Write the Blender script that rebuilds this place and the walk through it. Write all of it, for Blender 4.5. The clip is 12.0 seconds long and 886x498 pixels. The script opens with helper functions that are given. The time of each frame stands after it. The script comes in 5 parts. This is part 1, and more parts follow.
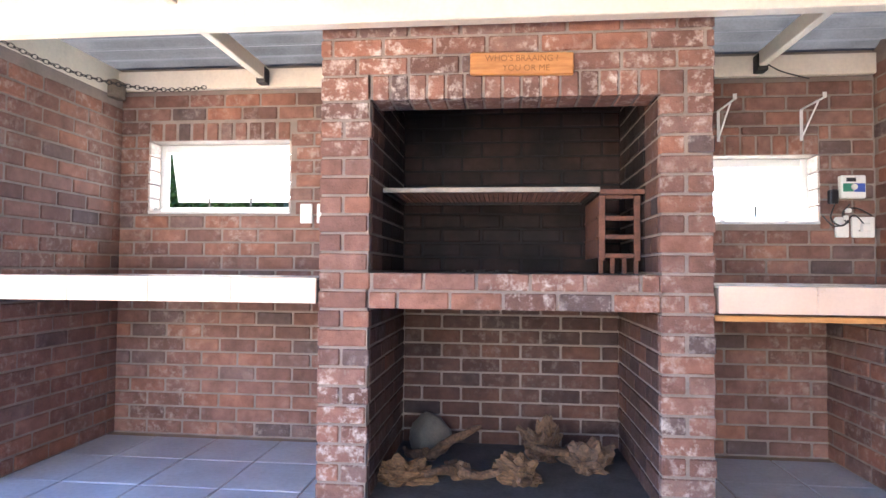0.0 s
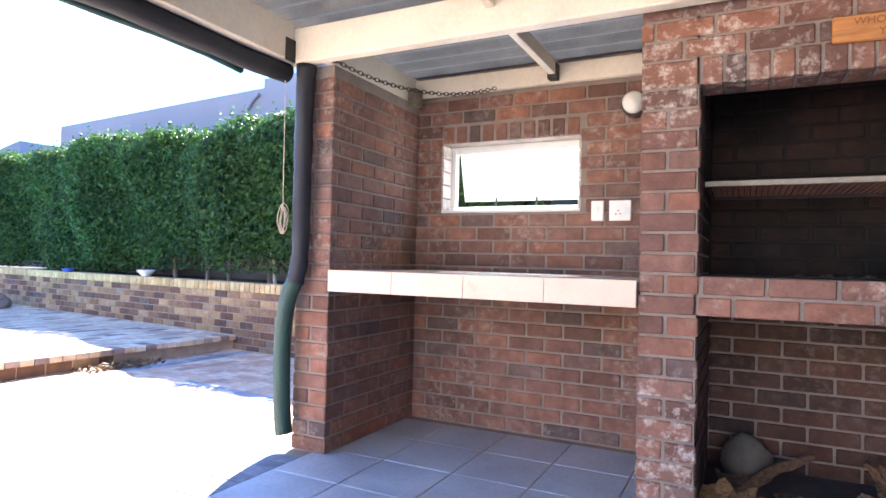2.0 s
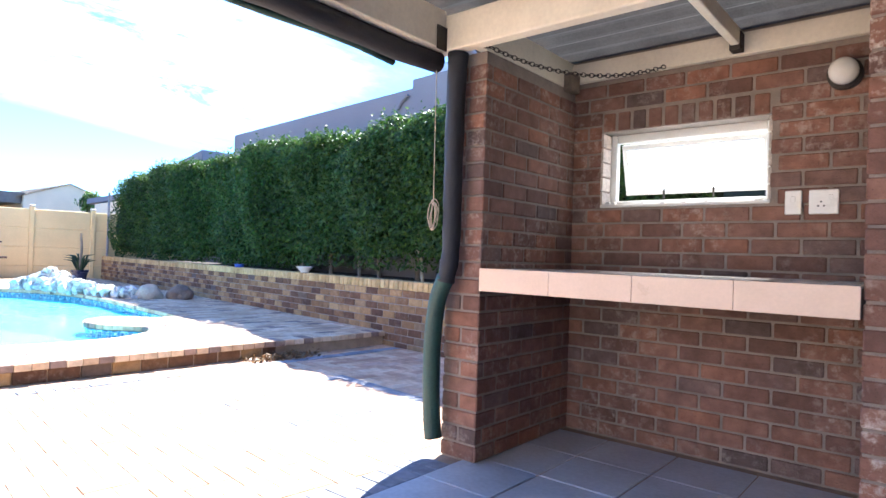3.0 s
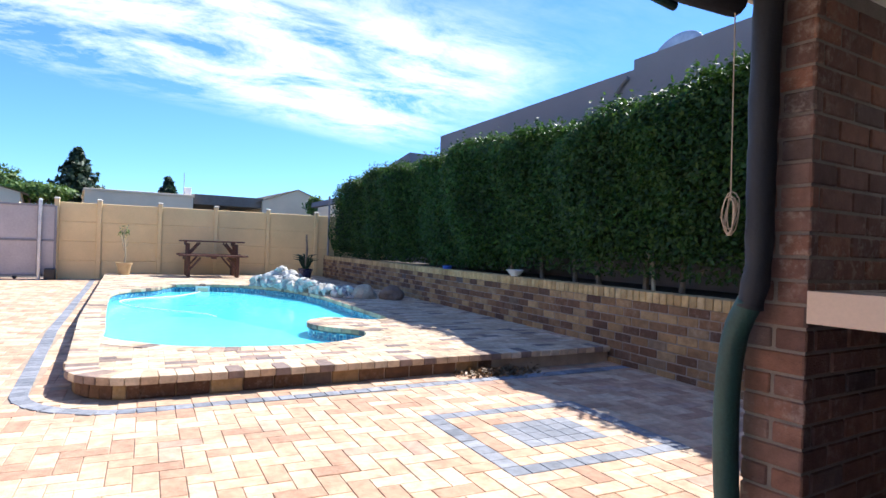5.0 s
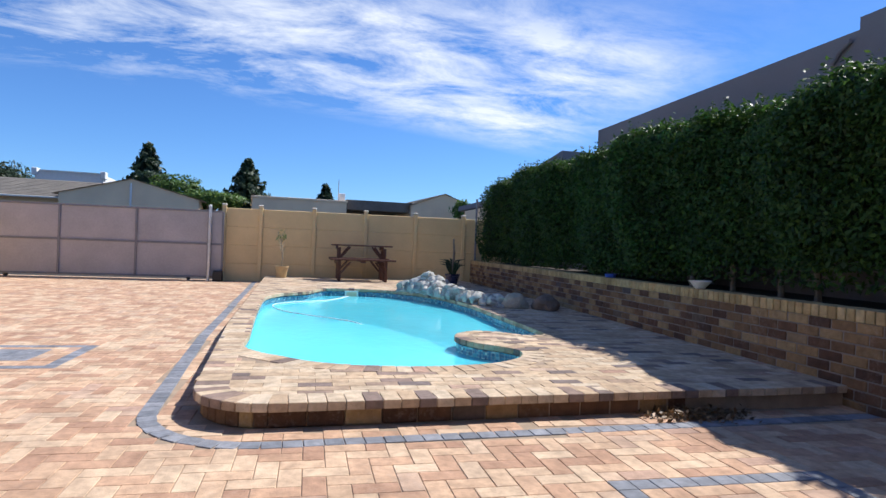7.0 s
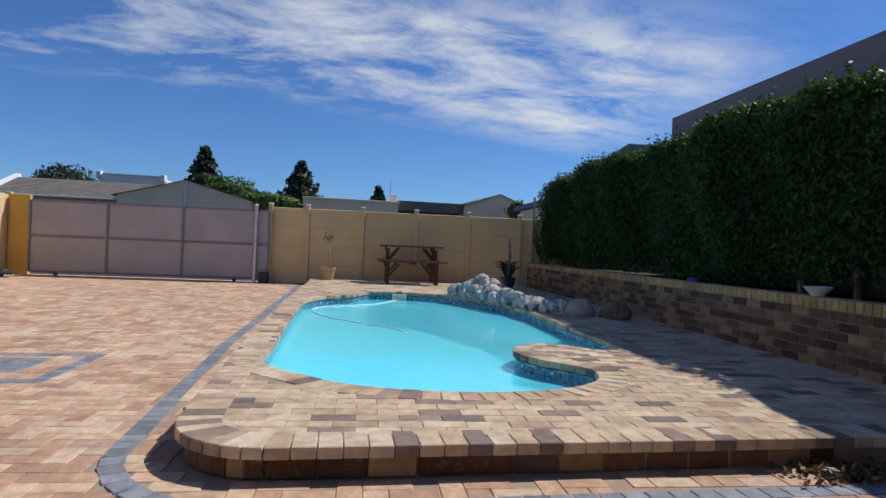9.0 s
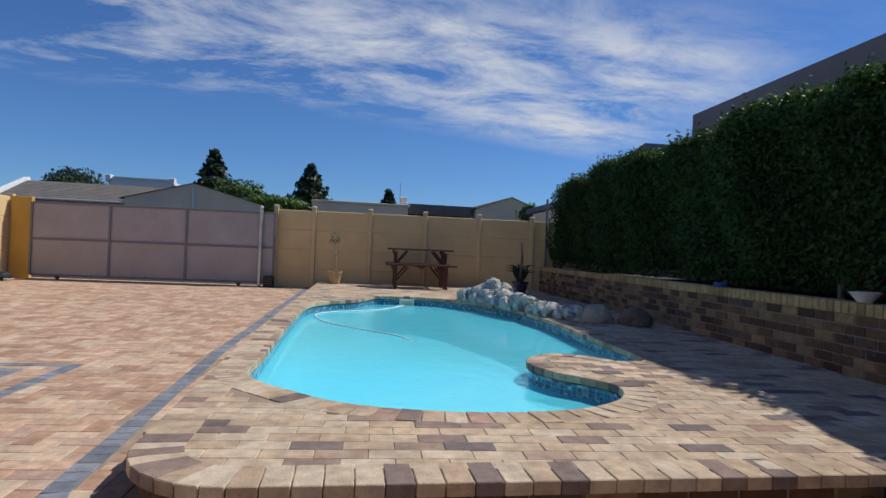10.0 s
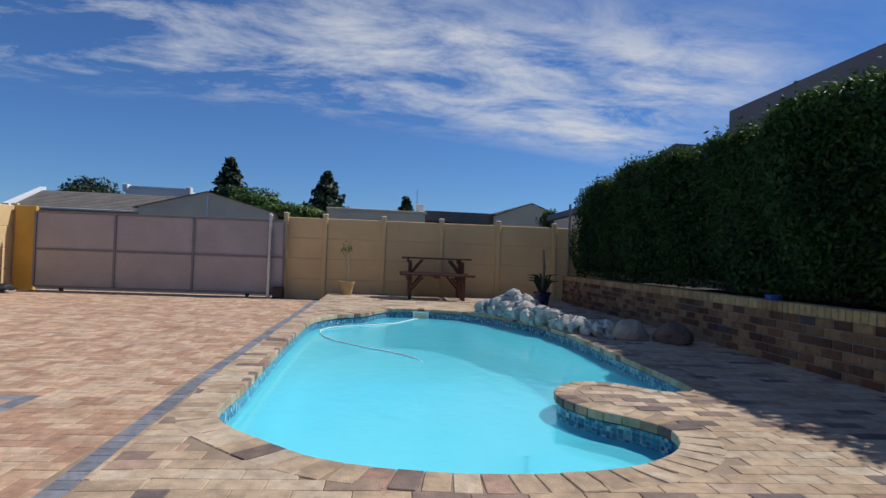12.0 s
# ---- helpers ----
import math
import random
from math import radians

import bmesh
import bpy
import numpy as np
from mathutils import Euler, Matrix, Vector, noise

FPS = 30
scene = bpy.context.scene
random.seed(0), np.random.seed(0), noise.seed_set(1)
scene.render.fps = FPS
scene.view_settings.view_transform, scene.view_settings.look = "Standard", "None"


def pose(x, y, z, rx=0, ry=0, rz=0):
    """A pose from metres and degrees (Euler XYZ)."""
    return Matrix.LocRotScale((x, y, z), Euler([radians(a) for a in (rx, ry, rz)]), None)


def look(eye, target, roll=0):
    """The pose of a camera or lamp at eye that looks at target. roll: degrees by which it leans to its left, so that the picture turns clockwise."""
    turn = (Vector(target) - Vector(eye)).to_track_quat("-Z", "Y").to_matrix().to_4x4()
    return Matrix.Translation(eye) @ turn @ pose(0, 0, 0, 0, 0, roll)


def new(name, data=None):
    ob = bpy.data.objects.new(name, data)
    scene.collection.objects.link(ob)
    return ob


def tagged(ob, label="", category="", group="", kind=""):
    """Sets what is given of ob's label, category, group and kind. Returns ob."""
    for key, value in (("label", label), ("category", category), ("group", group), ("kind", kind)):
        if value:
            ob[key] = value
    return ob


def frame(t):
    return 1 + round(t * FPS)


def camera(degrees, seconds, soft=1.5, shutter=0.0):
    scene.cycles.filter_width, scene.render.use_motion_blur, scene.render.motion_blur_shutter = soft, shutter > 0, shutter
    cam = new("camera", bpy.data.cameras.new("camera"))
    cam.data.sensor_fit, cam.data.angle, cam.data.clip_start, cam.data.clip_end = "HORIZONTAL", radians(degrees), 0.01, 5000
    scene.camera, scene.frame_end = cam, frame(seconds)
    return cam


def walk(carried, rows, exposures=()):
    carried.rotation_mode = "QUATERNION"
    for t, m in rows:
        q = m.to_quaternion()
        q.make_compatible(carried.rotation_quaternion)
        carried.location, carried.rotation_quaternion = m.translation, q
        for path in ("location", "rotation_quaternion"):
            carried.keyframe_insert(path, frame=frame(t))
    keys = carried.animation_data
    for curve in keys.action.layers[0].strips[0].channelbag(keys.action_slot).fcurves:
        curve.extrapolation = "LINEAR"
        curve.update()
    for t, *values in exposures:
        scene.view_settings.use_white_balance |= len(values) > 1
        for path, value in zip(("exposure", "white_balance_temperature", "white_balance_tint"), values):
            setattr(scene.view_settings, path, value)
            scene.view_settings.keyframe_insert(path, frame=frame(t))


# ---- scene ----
cam = camera(72.6, 12.0)
PATH = [
    (0, (0.353, 0.151, 1.033), (0.148, 2.139, 1.104), 0.5),
    (0.5, (0.223, 0.105, 1.043), (-0.045, 2.086, 1.105), 0.7),
    (1, (0.102, 0.084, 1.049), (-0.33, 2.036, 1.105), 0.9),
    (1.5, (-0.001, 0.096, 1.05), (-0.64, 1.99, 1.098), 1.1),
    (2, (-0.083, 0.16, 1.055), (-0.979, 1.948, 1.096), 1.4),
    (2.5, (-0.164, 0.249, 1.041), (-1.273, 1.913, 1.078), 1.8),
    (3, (-0.262, 0.322, 1.048), (-1.549, 1.853, 1.073), 1.9),
    (3.5, (-0.419, 0.374, 1.043), (-1.85, 1.771, 1.06), 2.0),
    (3.7, (-0.512, 0.401, 1.049), (-1.993, 1.745, 1.061), 2.0),
    (5.3, (-1.073, 0.633, 1.103), (-2.82, 1.607, 1.099), 2.1),
    (5.5, (-1.158, 0.656, 1.1), (-2.934, 1.576, 1.096), 2.2),
    (6, (-1.389, 0.697, 1.109), (-3.215, 1.513, 1.102), 2.2),
    (6.5, (-1.605, 0.771, 1.109), (-3.47, 1.493, 1.102), 2.2),
    (7, (-1.841, 0.868, 1.106), (-3.743, 1.485, 1.099), 2.2),
    (7.5, (-2.075, 0.919, 1.095), (-4.0, 1.464, 1.091), 2.2),
    (7.7, (-2.165, 0.959, 1.111), (-4.095, 1.48, 1.1), 2.2),
    (9.5, (-3.016, 1.218, 1.023), (-4.97, 1.646, 1.03), 2.4),
    (10, (-3.232, 1.298, 1.02), (-5.19, 1.705, 1.031), 2.4),
    (10.5, (-3.475, 1.409, 1.026), (-5.438, 1.788, 1.042), 2.3),
    (11, (-3.681, 1.454, 1.035), (-5.648, 1.814, 1.055), 2.3),
    (11.5, (-3.865, 1.469, 1.053), (-5.834, 1.818, 1.076), 2.3),
    (12, (-3.941, 1.499, 1.053), (-5.911, 1.842, 1.086), 2.1),
]
EXPOSURE = [(0.0, 3.85, 5750, 10), (1.0, 3.7, 5750, 10), (2.0, 3.3, 5800, 10), (2.5, 3.1, 5850, 10), (3.5, 2.05, 6000, 10), (4.5, 1.45, 6050, 10), (5.5, 0.97, 6000, 10), (6.5, 0.6, 6050, 10), (7.5, 0.25, 6250, 10), (9.5, -0.25, 6250, 10), (12.0, -0.35, 6250, 10)]
walk(cam, [(t, look(e, g, r)) for t, e, g, r in PATH], EXPOSURE)

# The garden is turned a little against the braai room: x runs back towards the house, y towards the hedge.
GARDEN = Matrix.Translation((-5.45, 0.55, 0.0)) @ Matrix.Rotation(radians(-5.5), 4, "Z")
I4 = Matrix.Identity(4)
DECK = 0.16

# ---------------------------------------------------------------- light
SUN_LOCAL = Vector((-0.40, 1.0, 1.35)).normalized()
SUN = (GARDEN.to_3x3() @ SUN_LOCAL).normalized()
sun = new("sun", bpy.data.lights.new("sun", "SUN"))
sun.data.energy, sun.data.angle, sun.data.color = 5.0, radians(0.55), (1.0, 0.95, 0.87)
sun.matrix_world = look((0, 0, 30), Vector((0, 0, 30)) - SUN)

world = bpy.data.worlds.new("sky")
scene.world = world
world.use_nodes = True


class Nodes:
    """Short hand for building node trees."""

    def __init__(self, tree):
        self.t = tree
        self.t.nodes.clear()

    def add(self, kind, **kw):
        n = self.t.nodes.new(kind)
        for k, v in kw.items():
            if k in n.inputs:
                self.put(n.inputs[k], v)
        return n

    def put(self, socket, v):
        if isinstance(v, bpy.types.NodeSocket):
            self.t.links.new(v, socket)
        else:
            socket.default_value = v

    def math(self, op, a, b=0.0, clamp=False):
        n = self.t.nodes.new("ShaderNodeMath")
        n.operation, n.use_clamp = op, clamp
        self.put(n.inputs[0], a)
        self.put(n.inputs[1], b)
        return n.outputs[0]

    def vmath(self, op, a, b=(0, 0, 0)):
        n = self.t.nodes.new("ShaderNodeVectorMath")
        n.operation = op
        self.put(n.inputs[0], a)
        self.put(n.inputs[1], b)
        return n

    def ramp(self, fac, stops, mode="LINEAR"):
        n = self.t.nodes.new("ShaderNodeValToRGB")
        n.color_ramp.interpolation = mode
        el = n.color_ramp.elements
        while len(el) < len(stops):
            el.new(0.5)
        for e, (p, c) in zip(el, stops):
            e.position = p
            e.color = (*c, 1) if len(c) == 3 else c
        self.put(n.inputs[0], fac)
        return n.outputs[0]

    def gray(self, fac, lo, hi, a=0.0, b=1.0):
        n = self.t.nodes.new("ShaderNodeMapRange")
        for i, v in enumerate((fac, lo, hi, a, b)):
            self.put(n.inputs[i], v)
        return n.outputs[0]

    def mix(self, fac, a, b, blend="MIX"):
        n = self.t.nodes.new("ShaderNodeMix")
        n.data_type, n.blend_type = "RGBA", blend
        self.put(n.inputs[0], fac)
        self.put(n.inputs[6], a)
        self.put(n.inputs[7], b)
        return n.outputs[2]

    def noise(self, vec, scale, detail=4.0, rough=0.55, distort=0.0):
        n = self.t.nodes.new("ShaderNodeTexNoise")
        self.put(n.inputs["Vector"], vec)
        self.put(n.inputs["Scale"], scale)
        self.put(n.inputs["Detail"], detail)
        self.put(n.inputs["Roughness"], rough)
        self.put(n.inputs["Distortion"], distort)
        return n.outputs[0]

    def scaled(self, vec, s):
        return self.vmath("MULTIPLY", vec, s).outputs[0]


def rgb(c):
    return (*c, 1.0) if len(c) == 3 else c


# sky with thin wind-drawn cloud
w = Nodes(world.node_tree)
sky = w.t.nodes.new("ShaderNodeTexSky")
sky.sky_type, sky.sun_disc = "NISHITA", False
sky.sun_elevation = math.asin(SUN.z)
sky.sun_rotation = math.atan2(SUN.x, SUN.y)
sky.altitude, sky.air_density, sky.dust_density, sky.ozone_density = 600.0, 1.0, 0.1, 3.5
way = w.add("ShaderNodeTexCoord").outputs["Generated"]
sep = w.add("ShaderNodeSeparateXYZ", Vector=way)
up = w.math("ADD", w.math("MAXIMUM", sep.outputs[2], 0.0), 0.12)
px = w.math("DIVIDE", sep.outputs[0], up)
py = w.math("DIVIDE", sep.outputs[1], up)
flat = w.add("ShaderNodeCombineXYZ", X=px, Y=py).outputs[0]
drawn = w.scaled(w.vmath("ADD", flat, (3.1, 0.4, 0.0)).outputs[0], (1.8, 1.0, 1.0))
wisps = w.noise(drawn, 2.1, 10.0, 0.68, 0.35)
broad = w.noise(flat, 0.55, 3.0, 0.5, 0.2)
amount = w.math("ADD", wisps, w.math("MULTIPLY", w.math("SUBTRACT", broad, 0.5), 0.8))
lower = w.gray(w.math("ADD", px, w.math("MULTIPLY", py, 0.2)), -3.0, -2.55, 0.0, 1.0)
upper = w.gray(px, -1.95, -1.55, 1.0, 0.12)
right = w.gray(py, 1.3, 1.8, 1.0, 0.0)
cover = w.gray(amount, 0.40, 0.70, 0.0, 0.88)
cover = w.math("MULTIPLY", w.math("MULTIPLY", cover, lower), w.math("MULTIPLY", upper, right))
tinted = w.mix(1.0, sky.outputs[0], (0.60, 0.88, 1.26, 1), "MULTIPLY")
clouded = w.mix(cover, tinted, (9.0, 9.2, 9.5, 1))
back = w.add("ShaderNodeBackground", Color=clouded, Strength=0.087)
w.t.links.new(back.outputs[0], w.add("ShaderNodeOutputWorld").inputs[0])


# ---------------------------------------------------------------- materials
def material(name):
    m = bpy.data.materials.new(name)
    m.use_nodes = True
    n = Nodes(m.node_tree)
    out = n.add("ShaderNodeOutputMaterial")
    bs = n.add("ShaderNodeBsdfPrincipled")
    n.t.links.new(bs.outputs[0], out.inputs[0])
    n.bs, n.out = bs, out
    n.pos = n.add("ShaderNodeNewGeometry").outputs["Position"]
    return m, n


def piece_random(n):
    a = n.add("ShaderNodeObjectInfo").outputs["Random"]
    b = n.add("ShaderNodeNewGeometry").outputs["Random Per Island"]
    return n.math("FRACT", n.math("ADD", a, b))


def bump(n, height, strength=0.3, dist=0.01):
    b = n.add("ShaderNodeBump", Height=height, Strength=strength, Distance=dist)
    n.put(n.bs.inputs["Normal"], b.outputs[0])


def plain(name, color, rough=0.6, metal=0.0, vary=0.15, scale=8.0, fine=90.0, relief=0.15, spec=0.5):
    """A surface of one colour with two scales of wear."""
    m, n = material(name)
    big = n.noise(n.pos, scale, 5.0)
    small = n.noise(n.pos, fine, 3.0)
    k = n.math("ADD", n.gray(big, 0.3, 0.7, 1 - vary, 1 + vary * 0.6), n.gray(small, 0.3, 0.7, -vary * 0.4, vary * 0.4))
    c = n.mix(1.0, rgb(color), n.add("ShaderNodeCombineXYZ", X=k, Y=k, Z=k).outputs[0], "MULTIPLY")
    n.put(n.bs.inputs["Base Color"], c)
    n.put(n.bs.inputs["Roughness"], n.gray(big, 0.3, 0.7, max(rough - 0.1, 0.02), min(rough + 0.1, 1)))
    n.put(n.bs.inputs["Metallic"], metal)
    n.put(n.bs.inputs["Specular IOR Level"], spec)
    if relief:
        bump(n, n.math("ADD", small, n.math("MULTIPLY", big, 0.5)), relief, 0.004)
    return m


def brickwork(name, stops, bloom=0.0, soot=0.0, rough=0.85, speck=0.5):
    """Fired clay: a colour for each brick, blotches, dark specks, lime bloom, soot (also niche shade)."""
    m, n = material(name)
    c = n.ramp(piece_random(n), stops)
    blot = n.noise(n.pos, 14.0, 4.0, 0.6)
    k = n.gray(blot, 0.25, 0.75, 0.68, 1.22)
    c = n.mix(1.0, c, n.add("ShaderNodeCombineXYZ", X=k, Y=k, Z=k).outputs[0], "MULTIPLY")
    broad = n.gray(n.noise(n.pos, 2.6, 4.0, 0.6), 0.3, 0.7, 0.78, 1.16)
    c = n.mix(1.0, c, n.add("ShaderNodeCombineXYZ", X=broad, Y=broad, Z=broad).outputs[0], "MULTIPLY")
    specks = n.noise(n.pos, 120.0, 2.0, 0.6)
    c = n.mix(n.math("MULTIPLY", n.gray(specks, 0.62, 0.75), speck), c, (0.035, 0.028, 0.026, 1))
    if bloom:
        where = n.math("MULTIPLY", n.gray(n.noise(n.pos, 2.3, 3.0), 0.44, 0.64), n.gray(n.noise(n.pos, 22.0, 6.0, 0.7), 0.5, 0.66))
        c = n.mix(n.math("MULTIPLY", where, bloom, True), c, (0.62, 0.56, 0.5, 1))
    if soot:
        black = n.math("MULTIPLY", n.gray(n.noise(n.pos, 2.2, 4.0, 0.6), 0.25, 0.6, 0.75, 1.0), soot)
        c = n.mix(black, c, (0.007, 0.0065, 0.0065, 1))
    n.put(n.bs.inputs["Base Color"], c)
    n.put(n.bs.inputs["Roughness"], rough)
    n.put(n.bs.inputs["Specular IOR Level"], 0.3)
    bump(n, n.math("ADD", specks, n.noise(n.pos, 30.0, 5.0)), 0.45, 0.006)
    return m


RED = [(0.0, (0.145, 0.082, 0.066)), (0.25, (0.195, 0.102, 0.077)), (0.5, (0.235, 0.130, 0.098)), (0.72, (0.265, 0.125, 0.082)), (0.9, (0.19, 0.122, 0.102)), (1.0, (0.105, 0.076, 0.07))]
BROWN = [(0.0, (0.085, 0.045, 0.03)), (0.3, (0.15, 0.078, 0.042)), (0.55, (0.23, 0.135, 0.066)), (0.82, (0.33, 0.21, 0.10)), (0.94, (0.38, 0.26, 0.13)), (1.0, (0.09, 0.07, 0.068))]
TAN = [(0.0, (0.40, 0.235, 0.155)), (0.3, (0.50, 0.31, 0.20)), (0.6, (0.56, 0.38, 0.25)), (0.9, (0.61, 0.45, 0.31)), (1.0, (0.42, 0.27, 0.20))]
STONE = [(0.0, (0.17, 0.135, 0.125)), (0.09, (0.27, 0.19, 0.15)), (0.2, (0.48, 0.345, 0.225)), (0.6, (0.545, 0.41, 0.275)), (0.93, (0.59, 0.475, 0.345)), (1.0, (0.40, 0.24, 0.175))]
brick_red = brickwork("red face brick", RED, 0.35)
brick_chimney = brickwork("red face brick with lime bloom", RED, 0.8)
brick_soot = brickwork("sooty brick", RED, 0.0, 0.985)
# smoke on the firebox jambs; in the wood store the darkening is painted shade
brick_smoked_shaded = brickwork("brick darkened by smoke and painted shade", RED, 0.35, 0.62)
brick_garden = brickwork("brown garden brick", BROWN, 0.15)
brick_cap = brickwork("yellow capping brick", [(0.0, (0.36, 0.25, 0.11)), (0.5, (0.47, 0.33, 0.15)), (1.0, (0.54, 0.40, 0.20))], 0.1)
paver_tan = brickwork("tan clay paver", TAN, 0.12, rough=0.9)
paver_deck = brickwork("mixed clay paver", STONE, 0.1, rough=0.9)
paver_blue = brickwork("blue-grey concrete paver", [(0.0, (0.17, 0.18, 0.205)), (1.0, (0.27, 0.275, 0.30))], 0.1, rough=0.85)
mortar = plain("grey mortar", (0.245, 0.205, 0.175), 0.95, vary=0.25, fine=160, relief=0.5)
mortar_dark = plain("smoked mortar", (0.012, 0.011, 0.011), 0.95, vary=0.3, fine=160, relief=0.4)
sand = plain("joint sand", (0.33, 0.245, 0.17), 0.95, vary=0.25, fine=200, relief=0.4)
soil = plain("dark garden soil", (0.045, 0.034, 0.025), 1.0, vary=0.4, fine=60, relief=0.8)
ash = plain("ashy concrete floor", (0.07, 0.068, 0.066), 0.95, vary=0.4, fine=60, relief=0.5)
floor_tile = plain("blue-grey slate-look tile", (0.46, 0.47, 0.485), 0.45, vary=0.22, scale=3.0, fine=40, relief=0.25)
grout = plain("dark grout", (0.12, 0.12, 0.125), 0.9)
beige_tile = plain("beige glazed tile", (0.66, 0.50, 0.38), 0.35, vary=0.08, scale=4)
counter_top = plain("pale counter tile", (0.62, 0.57, 0.52), 0.3, vary=0.1)
white_wood = plain("cream painted timber", (0.74, 0.69, 0.57), 0.6, vary=0.12, scale=3.5, fine=50)
white_frame = plain("white painted frame", (0.66, 0.655, 0.63), 0.45, vary=0.06)
iron_sheet = plain("weathered galvanised sheet", (0.135, 0.13, 0.125), 0.55, 0.2, vary=0.3, scale=5)
dark_iron = plain("dark iron", (0.06, 0.055, 0.05), 0.6, 0.6, vary=0.3)
rust = plain("rusty steel", (0.16, 0.075, 0.05), 0.85, 0.2, vary=0.4, scale=20)
galv = plain("galvanised steel", (0.55, 0.55, 0.54), 0.4, 0.8, vary=0.2)
tarp_black = plain("black shade cloth", (0.014, 0.017, 0.024), 0.65, vary=0.3, relief=0.4)
tarp_green = plain("dark green shade cloth", (0.018, 0.062, 0.052), 0.6, vary=0.35, relief=0.5)
rope = plain("straw-coloured cord", (0.50, 0.41, 0.30), 0.9, vary=0.2, fine=300)
plastic_white = plain("white plastic", (0.78, 0.77, 0.72), 0.35, vary=0.05)
plastic_black = plain("black plastic", (0.015, 0.015, 0.016), 0.4, vary=0.2)
plastic_green = plain("green plastic panel", (0.03, 0.22, 0.13), 0.4)
plastic_blue = plain("blue plastic panel", (0.05, 0.10, 0.42), 0.4)
yellow_wall = plain("ochre painted concrete", (0.72, 0.53, 0.265), 0.85, vary=0.12, scale=1.2, fine=40, relief=0.3)
yellow_deep = plain("deep ochre paint", (0.60, 0.36, 0.07), 0.8, vary=0.15, scale=1.5)
gate_sheet = plain("grey-lilac gate sheet", (0.42, 0.39, 0.38), 0.6, 0.0, vary=0.14, scale=1.6, fine=25, relief=0.1)
gate_steel = plain("grey gate steel", (0.21, 0.205, 0.22), 0.5, 0.2, vary=0.15)
grey_render = plain("grey rendered wall", (0.20, 0.19, 0.205), 0.9, vary=0.12, scale=1.0, relief=0.3)
house_render = plain("tan house render", (0.84, 0.66, 0.44), 0.9, vary=0.1, scale=0.8)
house_light = plain("cream house render", (0.66, 0.60, 0.50), 0.9, vary=0.08)
white_render = plain("white house render", (0.75, 0.75, 0.74), 0.8, vary=0.06)
roof_tile = plain("brown-grey roof tile", (0.17, 0.15, 0.125), 0.85, vary=0.25, scale=2, fine=12, relief=0.6)
terracotta = plain("buff clay pot", (0.46, 0.33, 0.17), 0.8, vary=0.15)
rock_pale = plain("pale weathered rock", (0.45, 0.44, 0.41), 0.9, vary=0.4, scale=9, fine=40, relief=0.9)
rock_tan = plain("tan boulder", (0.42, 0.36, 0.28), 0.9, vary=0.25, scale=6, fine=40, relief=0.8)
rock_brown = plain("brown boulder", (0.20, 0.145, 0.11), 0.9, vary=0.3, scale=6, fine=40, relief=0.8)
bark = plain("grey-brown bark", (0.20, 0.16, 0.12), 0.95, vary=0.35, scale=15, relief=0.9)
dry_stem = plain("dry pale stem", (0.42, 0.36, 0.24), 0.9, vary=0.3, scale=20)
ceramic = plain("white glazed bowl", (0.75, 0.73, 0.70), 0.2, vary=0.05)
cable_white = plain("white hose", (0.75, 0.78, 0.78), 0.4, vary=0.05)


def wood(name, dark, light, rough=0.6, scale=9.0, axis=(1, 9, 9)):
    m, n = material(name)
    v = n.scaled(n.pos, axis)
    g = n.noise(v, scale, 6.0, 0.6, 0.6)
    n.put(n.bs.inputs["Base Color"], n.ramp(g, [(0.3, dark), (0.7, light)]))
    n.put(n.bs.inputs["Roughness"], rough)
    bump(n, g, 0.25, 0.004)
    return m


sign_wood = wood("varnished pine", (0.30, 0.115, 0.03), (0.52, 0.25, 0.07), 0.35, 6.0)
carving = plain("dark routed lettering", (0.20, 0.085, 0.025), 0.7)
table_wood = wood("red-brown stained timber", (0.045, 0.015, 0.009), (0.11, 0.038, 0.02), 0.55)
batten_wood = wood("orange pine batten", (0.45, 0.20, 0.06), (0.62, 0.33, 0.11), 0.5)
root_wood = wood("dry vine root", (0.05, 0.03, 0.02), (0.19, 0.115, 0.065), 0.9, 14.0, (3, 3, 3))
root_pale = wood("split pale vine stump", (0.055, 0.03, 0.016), (0.20, 0.115, 0.052), 0.9, 20.0, (2, 2, 6))


def foliage(name, dark, light, thru=0.25):
    m, n = material(name)
    c = n.ramp(piece_random(n), [(0.0, dark), (0.75, light), (1.0, (light[0] * 1.5, light[1] * 1.25, light[2] * 1.1))])
    big = n.gray(n.noise(n.pos, 1.3, 3.0), 0.3, 0.7, 0.75, 1.2)
    c = n.mix(1.0, c, n.add("ShaderNodeCombineXYZ", X=big, Y=big, Z=big).outputs[0], "MULTIPLY")
    n.put(n.bs.inputs["Base Color"], c)
    n.put(n.bs.inputs["Roughness"], 0.5)
    n.put(n.bs.inputs["Specular IOR Level"], 0.3)
    tr = n.add("ShaderNodeBsdfTranslucent", Color=c)
    mx = n.add("ShaderNodeMixShader", Fac=thru)
    n.t.links.new(n.bs.outputs[0], mx.inputs[1])
    n.t.links.new(tr.outputs[0], mx.inputs[2])
    n.t.links.new(mx.outputs[0], n.out.inputs[0])
    return m


